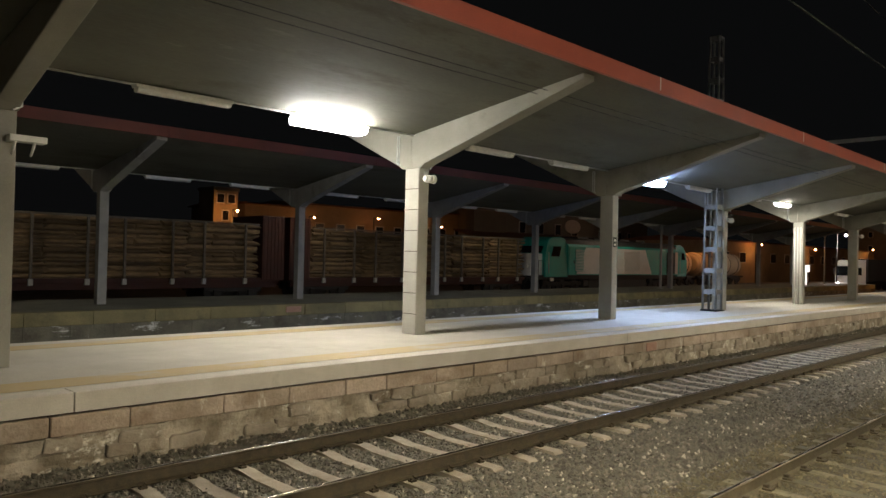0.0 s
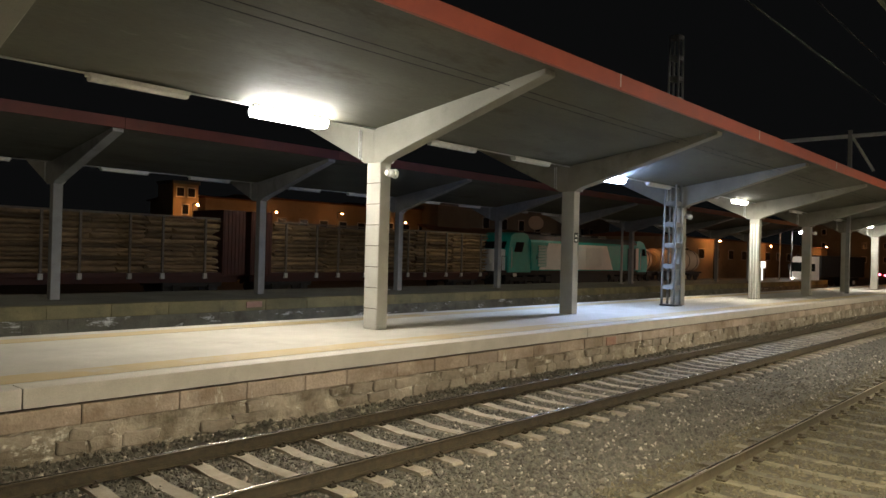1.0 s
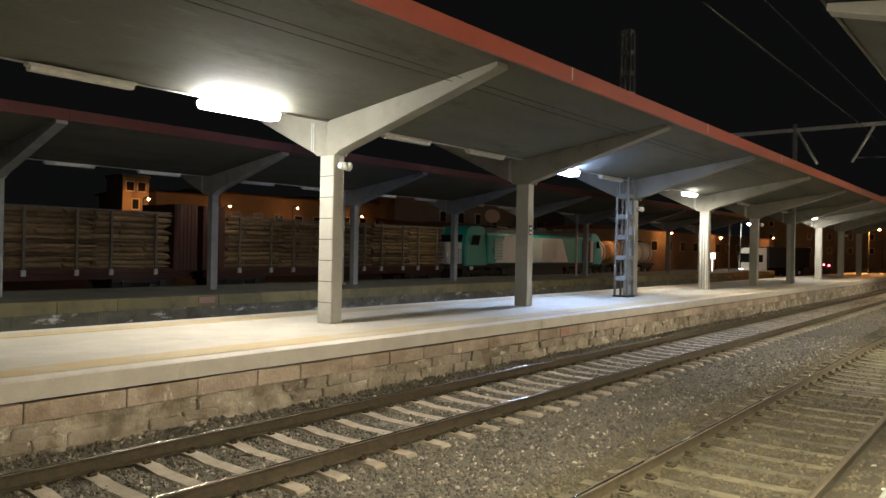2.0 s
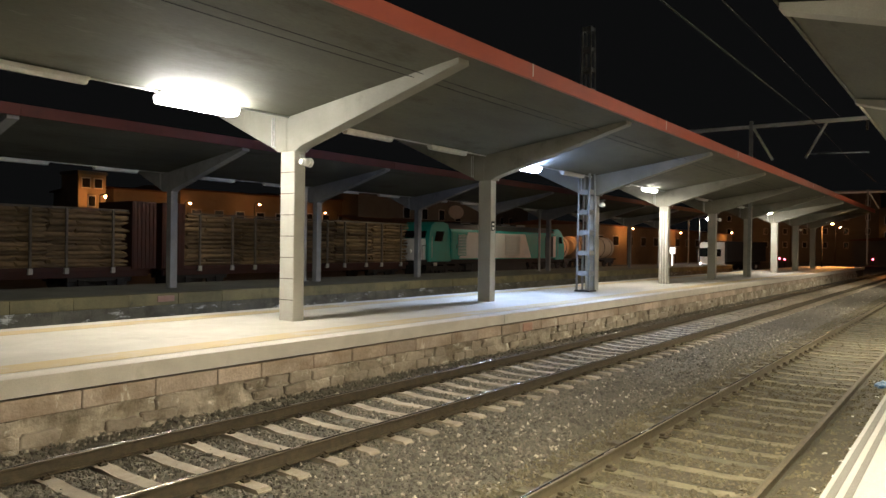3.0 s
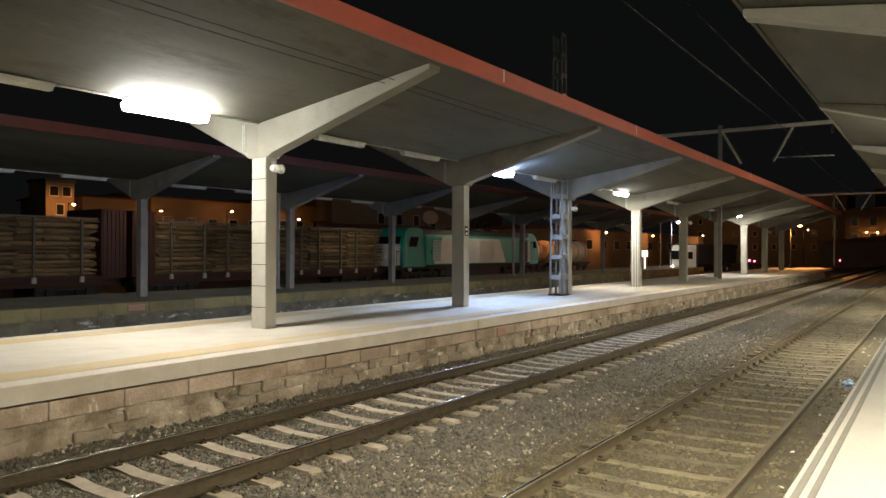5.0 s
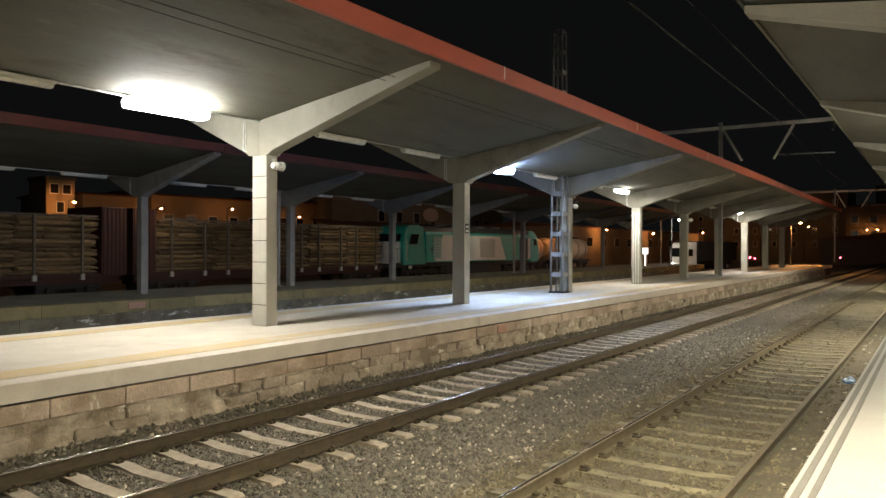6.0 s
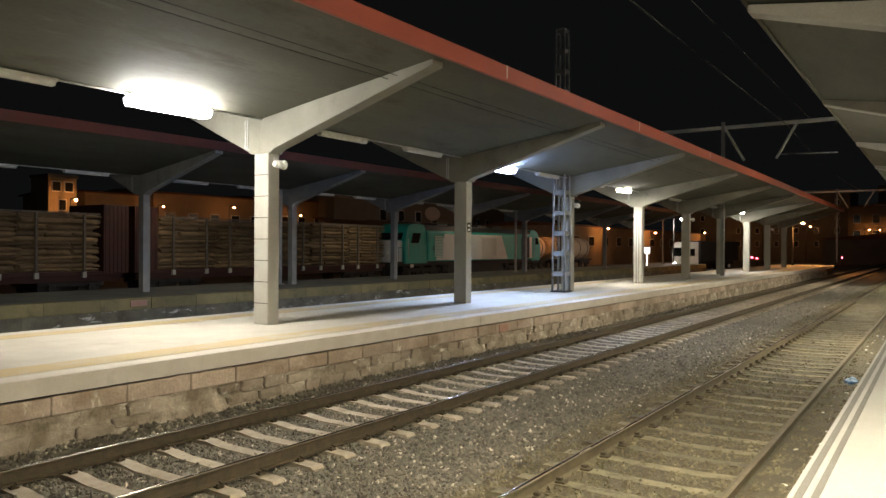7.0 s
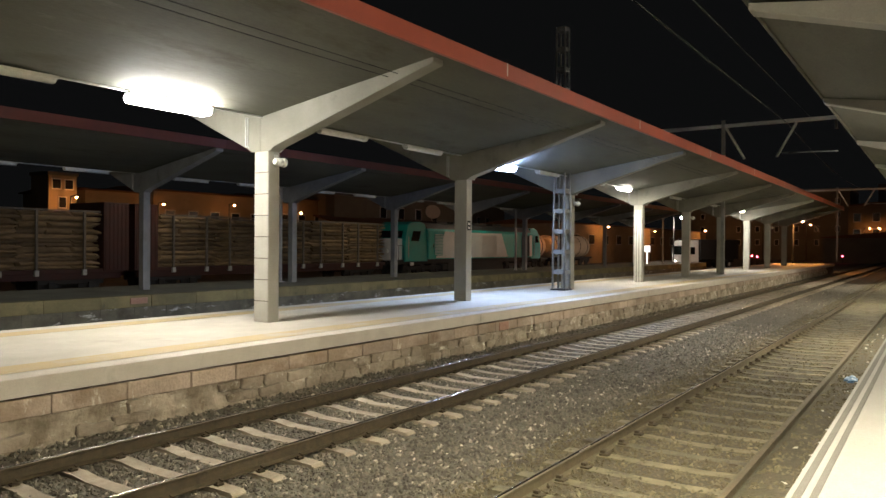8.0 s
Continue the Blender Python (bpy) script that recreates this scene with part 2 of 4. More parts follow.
def prism(bm, outline, a0, a1, axis="x", mat=0):
    """Extrude a 2D outline along an axis: x takes (y, z), y takes (x, z), z takes (x, y)."""
    def at(p, a):
        return {"x": (a, p[0], p[1]), "y": (p[0], a, p[1]), "z": (p[0], p[1], a)}[axis]
    lo, hi = [bm.verts.new(at(p, a0)) for p in outline], [bm.verts.new(at(p, a1)) for p in outline]
    n = len(outline)
    fs = [bm.faces.new((lo[i], lo[(i + 1) % n], hi[(i + 1) % n], hi[i])) for i in range(n)]
    fs += [bm.faces.new(lo[::-1]), bm.faces.new(hi)]
    for f in fs:
        f.material_index = mat
    return fs


def tube(bm, a, b, r, r2=None, sides=10, mat=0):
    a, b = Vector(a), Vector(b)
    q = (b - a).to_track_quat("Z", "Y")
    r2 = r if r2 is None else r2
    lo = [bm.verts.new(a + q @ Vector((r * math.cos(t), r * math.sin(t), 0))) for t in [math.tau * i / sides for i in range(sides)]]
    hi = [bm.verts.new(b + q @ Vector((r2 * math.cos(t), r2 * math.sin(t), 0))) for t in [math.tau * i / sides for i in range(sides)]]
    fs = [bm.faces.new((lo[i], lo[(i + 1) % sides], hi[(i + 1) % sides], hi[i])) for i in range(sides)]
    for f in fs:
        f.smooth = True
    fs += [bm.faces.new(lo[::-1]), bm.faces.new(hi)]
    for f in fs:
        f.material_index = mat
    return fs


def bevelled(bm, width, segments=2):
    bmesh.ops.recalc_face_normals(bm, faces=bm.faces)
    bmesh.ops.bevel(bm, geom=list(bm.edges), offset=width, segments=segments, profile=0.6, affect="EDGES", clamp_overlap=True)
    return bm


def mesh_of(name, bm, *mats):
    bmesh.ops.recalc_face_normals(bm, faces=bm.faces)
    me = bpy.data.meshes.new(name)
    bm.to_mesh(me)
    bm.free()
    for m in mats:
        me.materials.append(m)
    return me


def part(name, bm, material, parent=None, label=""):
    mats = material if isinstance(material, (list, tuple)) else [material]
    ob = new(name, bm if isinstance(bm, bpy.types.Mesh) else mesh_of(name, bm, *mats))
    ob.parent = parent
    return tagged(ob, label)


def boxes(*rows, bevel=0.0):
    bm = bmesh.new()
    for r in rows:
        box(bm, *r)
    return bevelled(bm, bevel) if bevel else bm


def thing(name, label, category, group="", kind="", at=None):
    ob = new(name)
    if at:
        ob.matrix_world = pose(*at)
    return tagged(ob, label, category, group, kind)


def structure(name, bm, material, label, category):
    return tagged(part(name, bm, material), label, category, kind="structure")


# ---- ground and track beds ----
bm = bmesh.new()
box(bm, -900, 1800, -900, 2400, -1.0, -0.34)
structure("ground", bm, M_GROUND, "dark trodden earth and gravel of the railway yard", "ground")
X0, X1 = -16.0, 150.0
bm = bmesh.new()
prism(bm, [(4.35, -0.5), (4.35, GROUND), (5.3, GROUND + 0.01), (8.5, GROUND + 0.01), (8.75, -0.2), (9.3, -0.08), (9.3, -0.5)], X0, X1)
structure("ballast_bed", bm, M_BED, "grey crushed-stone bed under the far track", "ballast")
bm = bmesh.new()
prism(bm, [(0.6, -0.5), (0.6, -0.06), (1.45, -0.075), (1.64, -0.10), (1.80, -0.165), (3.38, -0.165), (3.6, -0.185), (4.346, GROUND), (4.346, -0.5)], X0, X1)
structure("rusty_ballast_bed", bm, M_BED_RUST, "rust-brown crushed-stone bed under the near track", "ballast")


def stones(name, material, label, strips, seed, clear=None):
    """Loose ballast: many irregular stones in one mesh. Strips: x0, x1, y0, y1, stones per square metre, height at y0 and y1."""
    r = np.random.default_rng(seed)
    octa = np.array([(1, 0, 0), (-1, 0, 0), (0, 1, 0), (0, -1, 0), (0, 0, 1), (0, 0, -1)], float)
    tris = np.array([(0, 2, 4), (2, 1, 4), (1, 3, 4), (3, 0, 4), (2, 0, 5), (1, 2, 5), (3, 1, 5), (0, 3, 5)])
    all_v, all_f, k = [], [], 0
    for x0, x1, y0, y1, density, z0, z1 in strips:
        n = int((x1 - x0) * (y1 - y0) * density)
        x, y = r.uniform(x0, x1, n), r.uniform(y0, y1, n)
        if clear:
            yc, phase = clear[:2]
            keep = (np.abs((x - phase + 0.3) % 0.6 - 0.3) > 0.115) | (np.abs(y - yc) > 1.32) | (r.random(n) < clear[2])
            x, y = x[keep], y[keep]
            n = len(x)
        z = z0 + (z1 - z0) * (y - y0) / (y1 - y0) + r.uniform(-0.012, 0.016, n)
        size = r.uniform(0.015, 0.042, (n, 1, 1)) * r.uniform(0.65, 1.25, (n, 1, 3))
        v = octa[None] * size * r.uniform(0.7, 1.3, (n, 6, 1)) + r.uniform(-0.008, 0.008, (n, 6, 3))
        a, b = r.uniform(0, math.tau, n), r.uniform(-0.9, 0.9, n)
        ca, sa, cb, sb = np.cos(a)[:, None], np.sin(a)[:, None], np.cos(b)[:, None], np.sin(b)[:, None]
        vy, vz = v[..., 1] * cb - v[..., 2] * sb, v[..., 1] * sb + v[..., 2] * cb
        vx, vy = v[..., 0] * ca - vy * sa, v[..., 0] * sa + vy * ca
        all_v.append(np.stack([vx + x[:, None], vy + y[:, None], vz + z[:, None]], -1).reshape(-1, 3))
        all_f.append((tris[None] + 6 * (k + np.arange(n))[:, None, None]).reshape(-1, 3))
        k += n
    me = bpy.data.meshes.new(name)
    me.from_pydata(np.concatenate(all_v).tolist(), [], np.concatenate(all_f).tolist())
    me.materials.append(material)
    return tagged(new(name, me), label, "ballast", kind="stuff")


stones("grey_ballast", M_BALLAST, "loose grey crushed-stone ballast round the concrete sleepers",
       [(1, 14, 4.0, 8.7, 560, GROUND, GROUND + 0.01), (14, 26, 4.0, 8.7, 240, GROUND, GROUND + 0.01), (26, 60, 4.0, 8.7, 45, GROUND, GROUND + 0.01),
        (1, 14, 8.7, 9.12, 380, -0.2, -0.1), (14, 40, 8.7, 9.12, 130, -0.2, -0.1)], 3, (T1, 6.294, 0.03))
stones("rusty_ballast", M_BALLAST_RUST, "rust-stained ballast with dust between old sleepers",
       [(3, 15, 0.84, 1.62, 330, -0.062, -0.1), (15, 30, 0.84, 1.62, 150, -0.062, -0.1), (3, 15, 1.78, 3.4, 380, -0.172, -0.172), (15, 30, 1.78, 3.4, 110, -0.175, -0.175), (3, 15, 3.52, 4.3, 400, -0.18, GROUND), (15, 30, 3.52, 4.3, 150, -0.18, GROUND), (30, 62, 0.84, 1.62, 45, -0.062, -0.1), (30, 62, 1.78, 3.4, 45, -0.175, -0.175), (30, 62, 3.52, 4.3, 60, -0.18, GROUND)], 5, (T2, 6.05, 0.16))


# ---- tracks ----
def rail_mesh(head_material, web_material):
    bm = bmesh.new()
    half = [(0.070, -0.172), (0.070, -0.161), (0.012, -0.142), (0.009, -0.048), (0.035, -0.036), (0.0362, -0.016), (0.0345, -0.0108), (0.024, -0.0074), (0.018, -0.0056)]
    prism(bm, half + [(-y, z) for y, z in half[::-1]], X0, X1)
    crown = [(0.0178, -0.008), (0.0178, -0.0056), (0.012, -0.0022), (0.004, -0.0003)]
    prism(bm, crown + [(-y, z) for y, z in crown[::-1]], X0, X1, mat=1)
    return mesh_of("rail", bm, web_material, head_material)


def sleeper_mesh(material, sag):
    bm = bmesh.new()
    top = [(1.3, -0.215), (1.26, -0.186), (0.62, -0.178), (0.36, -0.178 - sag)]
    outline = [(-1.3, -0.36), (1.3, -0.36)] + top + [(-y, z) for y, z in top[::-1]]
    prism(bm, outline, -0.125, 0.125)
    for v in bm.verts:
        if v.co.z > -0.3:
            v.co.x *= 0.74
    return mesh_of("sleeper", bm, material)


def clip_mesh():
    bm = boxes((-0.04, 0.04, -0.035, 0.035, -0.18, -0.158))
    tube(bm, (-0.02, 0, -0.16), (-0.02, 0, -0.135), 0.014, sides=6)
    tube(bm, (0.03, -0.03, -0.14), (0.03, 0.03, -0.125), 0.012, sides=5)
    return mesh_of("rail_clip", bm, M_RAIL)


CLIP = clip_mesh()
CHAIR = mesh_of("rail_chair", boxes((-0.06, 0.06, -0.06, 0.05, -0.185, -0.158), (-0.03, 0.03, -0.01, 0.05, -0.158, -0.125), bevel=0.008), M_RAIL)


def railway(name, yc, phase, rail_data, sleeper_data, label, tops, clips=True, sunk=0.0, chairs=False):
    track = tagged(thing(name, label, "railway track"), kind="structure")
    for side in (-0.87, 0.87):
        r = part("rail", rail_data[side > 0], None, track, tops)
        r.location = (0, yc + side, 0)
    n = int((phase - X0) / 0.6)
    for i in range(-n, 190):
        s = part("sleeper", sleeper_data, None, track)
        s.location = (phase + 0.6 * i + rng.uniform(-0.02, 0.02), yc + rng.uniform(-0.015, 0.015), rng.uniform(-0.006, 0.004) - sunk)
        s.rotation_euler.z = rng.uniform(-0.012, 0.012)
        if clips and 1.5 < s.location.x < 20:
            for y in (-0.98, -0.76, 0.76, 0.98):
                c = part("rail_clip", CLIP, None, s)
                c.location.y = y
        if chairs and 3 < s.location.x < 40:
            c = part("rail_chair", CHAIR, None, s, "dark oily rail chair")
            c.location.y = 0.76
    return track


railway("main_track", T1, 6.294, [rail_mesh(M_RAIL_DULL, M_RAIL), rail_mesh(M_RAIL_TOP, M_RAIL)], sleeper_mesh(M_SLEEPER, 0.03), "broad-gauge track on pale concrete sleepers in grey ballast", "rusty rail with a polished running edge")
railway("siding_track", T2, 6.05, [rail_mesh(M_RAIL_OLD, M_RAIL_OLD), rail_mesh(M_RAIL_DULL, M_RAIL_OLD)], sleeper_mesh(M_SLEEPER_OLD, 0.012), "old rust-brown track on dirty half-buried sleepers", "dull rust-brown rail with a worn head", clips=False, sunk=-0.032, chairs=True)

# ---- centre platform ----
centre = tagged(thing("platform_centre", "pale paved island platform on an old stone edge wall", "platform"), kind="structure")
PX0, PX1 = -15.0, 84.0
part("core", boxes((PX0, PX1, 9.14, 14.1, -0.45, 0.515)), M_MORTAR, centre, "dark mortar behind the stones")
part("paving", boxes((PX0, PX1, 9.34, 14.2, 0.515, P_TOP)), M_PLATFORM, centre, "pale cream smooth paving")
part("yellow_line", boxes((PX0, PX1, 9.42, 10.02, P_TOP + 0.001, P_TOP + 0.005)), M_YELLOW, centre, "worn ochre-yellow warning line")
part("yellow_line", boxes((PX0, PX1, 13.2, 13.75, P_TOP + 0.001, P_TOP + 0.005)), M_YELLOW, centre, "worn ochre-yellow warning line")
x = -9.1
while x < PX1:
    e = min(x + 12.0, PX1)
    part("coping_slab", boxes((x + 0.006, e - 0.006, 9.0, 9.337, 0.532, P_TOP + 0.004), bevel=0.012), M_COPING, centre, "light grey concrete coping slab")
    x = e


def stone_mesh(length, height, rough, seed):
    r = random.Random(seed)
    bm = bmesh.new()
    box(bm, 0, length, 0, 0.16, 0, height)
    bevelled(bm, 0.014, 1)
    for v in bm.verts:
        if v.co.y < 0.1:
            v.co += Vector((r.uniform(-rough, rough), r.uniform(-rough, rough), r.uniform(-rough, rough) * 0.6))
    return bm


TOP_STONES = [(w, mesh_of("stone", stone_mesh(w - 0.012, 0.236, 0.004, i), M_STONE)) for i, w in enumerate((0.95, 1.12, 0.82, 1.02, 1.24, 0.9))]
x, i = -6.3, 0
while x < 78:
    w, me = TOP_STONES[(i * 5 + i // 4) % 6]
    s = part("stone", me, None, centre)
    s.location = (x, 9.05 + rng.uniform(-0.006, 0.006), 0.262)
    x, i = x + w, i + 1
bm = bmesh.new()
cols, rows = 1500, 11
grid = []
for i in range(cols + 1):
    x = -5.0 + i * 0.056
    column = []
    for j in range(rows + 1):
        z = -0.32 + j * 0.58 / rows
        d = noise.noise((x * 2.1, 3.0, z * 3.2)) * 0.05 + noise.noise((x * 6.0, 7.0, z * 9.0)) * 0.03
        column.append(bm.verts.new((x, 9.065 - d - 0.05 * max(0.0, 0.02 - z), z + noise.noise((x * 3.0, 1.0, z)) * 0.02 * (j == rows))))
    grid.append(column)
for i in range(cols):
    for j in range(rows):
        bm.faces.new((grid[i][j], grid[i + 1][j], grid[i + 1][j + 1], grid[i][j + 1]))
part("rubble_footing", bm, M_STONE_LOW, centre, "rough rubble footing with flaking pale render")


def rubble_mesh(seed):
    """One roughly squared rubble stone, about 0.4 m by 0.2 m, with broken corners and an uneven face."""
    r = random.Random(seed)
    bm = bmesh.new()
    corner = [(-1, -0.7), (-0.8, -1), (0.1, -1.04), (0.8, -1), (1, -0.6), (0.97, 0.6), (0.75, 1), (-0.1, 0.96), (-0.85, 1), (-1, 0.65)]
    rim = [(0.2 * (x + r.uniform(-0.13, 0.13)), 0.1 * (z + r.uniform(-0.16, 0.16))) for x, z in corner]
    n = len(rim)
    back = [bm.verts.new((x, 0.08, z)) for x, z in rim]
    edge = [bm.verts.new((x, 0.004, z)) for x, z in rim]
    face = [bm.verts.new((0.92 * x, r.uniform(-0.016, -0.004), 0.86 * z)) for x, z in rim]
    mid = bm.verts.new((0, -0.018, 0))
    for k in range(n):
        j = (k + 1) % n
        bm.faces.new((back[k], back[j], edge[j], edge[k]))
        bm.faces.new((edge[k], edge[j], face[j], face[k]))
        bm.faces.new((face[k], face[j], mid))
    return mesh_of("rubble_stone", bm, M_RUBBLE)


RUBBLE = [rubble_mesh(k) for k in range(8)]
for row, z0 in enumerate((0.165, -0.01)):
    x = 2.6 + 0.2 * row
    while x < 34:
        w = rng.uniform(0.75, 1.5)
        if rng.random() < 0.6:
            s = part("rubble_stone", RUBBLE[rng.randrange(8)], None, centre)
            s.location = (x + 0.2 * w, 9.03 + rng.uniform(-0.012, 0.012), z0 + rng.uniform(-0.02, 0.02))
            s.scale = (w, 1.0, rng.uniform(0.7, 0.95))
            s.rotation_euler.y = rng.uniform(-0.07, 0.07)
        x += 0.4 * w + rng.uniform(0.0, 0.05)
plate_bm = boxes((0, 0.46, -0.022, 0.0, 0, 0.2), bevel=0.006)
p = part("marker_plate", plate_bm, M_PLATE, centre, "faded red painted rectangle")
p.location = (15.85, 9.05, 0.27)

# ---- far platform ----
far = tagged(thing("platform_far", "old unlit platform with a mossy edge and scuffed face", "platform"), kind="structure")
part("core", boxes((-15, 86, 22.15, 27.3, -0.45, P3_TOP - 0.02)), M_MORTAR, far)
part("paving", boxes((-15, 86, 22.4, 27.4, P3_TOP - 0.02, P3_TOP)), M_OLD_PLATFORM, far, "dark weathered asphalt")
x, i = -12.0, 0
EDGE_STONE = mesh_of("edge_stone", boxes((0.003, 1.797, 0, 0.44, 0, 0.38), bevel=0.015), M_OLD_EDGE)
FACE_STONE = mesh_of("face_stone", boxes((0.002, 1.198, 0, 0.2, 0, 0.78), bevel=0.005), M_OLD_FACE)
while x < 84:
    s = part("edge_stone", EDGE_STONE, None, far)
    s.location = (x, P3_EDGE + rng.uniform(-0.012, 0.012), P3_TOP - 0.38)
    x += 1.8
x = -12.0
while x < 84:
    s = part("face_stone", FACE_STONE, None, far)
    s.location = (x, P3_EDGE + 0.05 + rng.uniform(-0.004, 0.004), -0.4)
    x += 1.2
p = part("marker_plate", boxes((0, 0.62, -0.03, 0.0, 0, 0.2), bevel=0.006), M_PLATE, far, "faded red painted rectangle")
p.location = (14.2, P3_EDGE - 0.014, 0.38)

# ---- own platform, on which the camera stands ----
own = tagged(thing("platform_near", "bright cream platform with two grey grip strips along its edge", "platform"), kind="structure")
part("core", boxes((-20, 150, -7.0, 0.72, -0.45, 0.6)), M_COPING, own, "grey concrete platform wall")
# cream by its look under the lamps; the base colour is a darkened grey
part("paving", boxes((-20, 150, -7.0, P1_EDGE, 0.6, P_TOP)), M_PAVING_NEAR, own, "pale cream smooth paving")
for y0, y1 in ((0.735, 0.785), (0.645, 0.69)):
    part("grip_strip", boxes((-20, 150, y0, y1, P_TOP + 0.001, P_TOP + 0.006)), M_STRIP, own, "dark grey grip strip")
# closing wall out of view, made tall enough for the added floodlights
bm = bmesh.new()
box(bm, -20, 150, -7.3, -7.0, -0.4, 9.4)
structure("wall_south", bm, M_OCHRE, "plain rendered wall of the station building", "wall")


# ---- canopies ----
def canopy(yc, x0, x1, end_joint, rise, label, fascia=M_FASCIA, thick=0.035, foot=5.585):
    """A butterfly roof: two wings that rise from a valley over the columns, with a red fascia along each edge."""
    top = thing("platform_canopy", label, "canopy")
    bm = bmesh.new()
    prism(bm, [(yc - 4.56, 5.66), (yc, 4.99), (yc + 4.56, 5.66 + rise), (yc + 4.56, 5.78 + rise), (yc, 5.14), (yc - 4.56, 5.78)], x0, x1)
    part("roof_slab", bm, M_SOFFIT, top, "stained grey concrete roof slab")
    for side in (-1, 1):
        a = x0
        k = end_joint
        while k < x1 + BAY:
            b = min(k, x1)
            if b - a > 0.1:
                y, lift = yc + side * 4.6, rise if side > 0 else 0.0
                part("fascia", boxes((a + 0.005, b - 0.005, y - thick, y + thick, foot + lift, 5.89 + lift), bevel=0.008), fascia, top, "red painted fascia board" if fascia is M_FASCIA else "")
                if fascia is M_FASCIA and b < x1:
                    seal = boxes((b - 0.02, b + 0.02, y - thick - 0.004, y + thick + 0.004, foot + lift + 0.06, 5.893 + lift), bevel=0.004)
                    part("joint_seal", seal, M_COPING, top, "pale sealant drip over a fascia joint")
            a, k = b, k + BAY
    return top


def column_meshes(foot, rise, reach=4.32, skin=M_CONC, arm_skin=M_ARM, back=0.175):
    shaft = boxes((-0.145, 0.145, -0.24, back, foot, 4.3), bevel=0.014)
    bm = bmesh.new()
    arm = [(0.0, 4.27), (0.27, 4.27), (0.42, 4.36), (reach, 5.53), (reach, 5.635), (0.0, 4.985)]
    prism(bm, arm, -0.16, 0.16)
    near = bm.copy()
    for v in near.verts:
        v.co.y *= -1
    for v in bm.verts:
        if v.co.y > 4:
            v.co.z += rise
    pipes = bmesh.new()
    for dx, y, z in ((-0.185, 0.42, 4.4), (-0.185, 0.36, 4.38), (0.185, -0.30, 4.33)):
        tube(pipes, (dx, y, z), (dx, y, 4.99), 0.014, sides=6)
        tube(pipes, (dx, y, z + 0.01), (0.3 * dx, y - 0.07, z - 0.07), 0.014, sides=6)
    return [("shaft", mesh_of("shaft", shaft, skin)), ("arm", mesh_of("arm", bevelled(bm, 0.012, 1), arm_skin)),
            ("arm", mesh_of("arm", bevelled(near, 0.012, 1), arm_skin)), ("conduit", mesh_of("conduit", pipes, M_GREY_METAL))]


COLUMN_NEAR = column_meshes(P_TOP, 0.0, 4.57, arm_skin=M_CONC)
# far shafts are cut shallow in place of shade on their end faces
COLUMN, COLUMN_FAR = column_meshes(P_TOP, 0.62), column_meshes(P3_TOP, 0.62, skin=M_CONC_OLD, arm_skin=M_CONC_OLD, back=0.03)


def columns(yc, xs, meshes, label, group):
    made = []
    for x in xs:
        c = thing("canopy_column", label, "column", group, at=(x, yc, 0))
        for name, me in meshes:
            part(name, me, None, c, "thin grey conduit" if name == "conduit" else "")
        made.append(c)
    return made


def fixture_meshes(lens, side, k, half=0.8):
    """Housing and diffuser of a tube light; the diffuser's underside is the lens. k swells the diffuser."""
    body = boxes((-0.83, 0.83, -0.09, 0.09, 0.0, 0.05), bevel=0.006)
    cover = bmesh.new()
    prism(cover, [(-0.085 * k, 0.0), (-0.085 * k, -0.03 * k), (-0.06 * k, -0.07 * k), (0.06 * k, -0.07 * k), (0.085 * k, -0.03 * k), (0.085 * k, 0.0)], -half, half)
    bevelled(cover, 0.012 * k, 2)
    for f in cover.faces:
        f.normal_update()
        f.material_index = int(f.calc_center_median().z < -0.066 * k and abs(f.normal.z) > 0.9)
    return mesh_of("housing", body, M_WHITE_PAINT), mesh_of("cover", cover, side, lens)


# lit diffusers are oversized: the glare round a lamp is put into their shape
FIX_OFF = fixture_meshes(M_TUBE_OFF, M_TUBE_OFF, 1.0)
FIX_ON, FIX_DIM = fixture_meshes(M_TUBE, M_SIDE, 2.1), fixture_meshes(M_TUBE_DIM, M_SIDE_DIM, 1.5, 0.6)
FIX_BLUE, FIX_OWN = fixture_meshes(M_TUBE_BLUE, M_SIDE_BLUE, 2.3, 0.58), fixture_meshes(M_TUBE_OWN, M_SIDE_OWN, 1.7)


def lights(yc, dy, bays, lit, group, under=4.93):
    """Two tube lights to a bay on a conduit under the valley of the roof."""
    for x in bays:
        for off in (2.3, 5.5):
            state = lit.get((round(x, 2), off), FIX_OFF)
            on = state is not FIX_OFF
            f = thing("tube_light", "lit fluorescent tube light under the canopy" if on else "unlit white fluorescent tube light under the canopy", "ceiling light", group, at=(x + off - (0.3 if state is FIX_ON else 0.0), yc + dy, under))
            part("housing", state[0], None, f)
            part("cover", state[1], None, f, "glowing diffuser" if on else "")
            for dx in (-0.5, 0.5):
                hang = bmesh.new()
                tube(hang, (dx, 0, 0.045), (dx, 0, 0.1), 0.012, sides=6)
                part("hanger", hang, M_GREY_METAL, f)
        run = bmesh.new()
        tube(run, (x + 0.16, yc + dy, under + 0.045), (x + BAY - 0.16, yc + dy, under + 0.045), 0.016, sides=6)
        tube(run, (x + 0.16, yc + dy + 0.06, under + 0.055), (x + BAY - 0.16, yc + dy + 0.06, under + 0.055), 0.016, sides=6)
        tagged(part("cable_conduit", run, M_GREY_METAL), "thin grey conduit pair under the canopy valley", "conduit", group)


P2_XS = [COL_X + BAY * i - {2: 0.27, -1: 0.33}.get(i, 0.0) for i in range(-2, 9)]
P2_BAYS = [COL_X + BAY * i for i in range(-2, 8)]
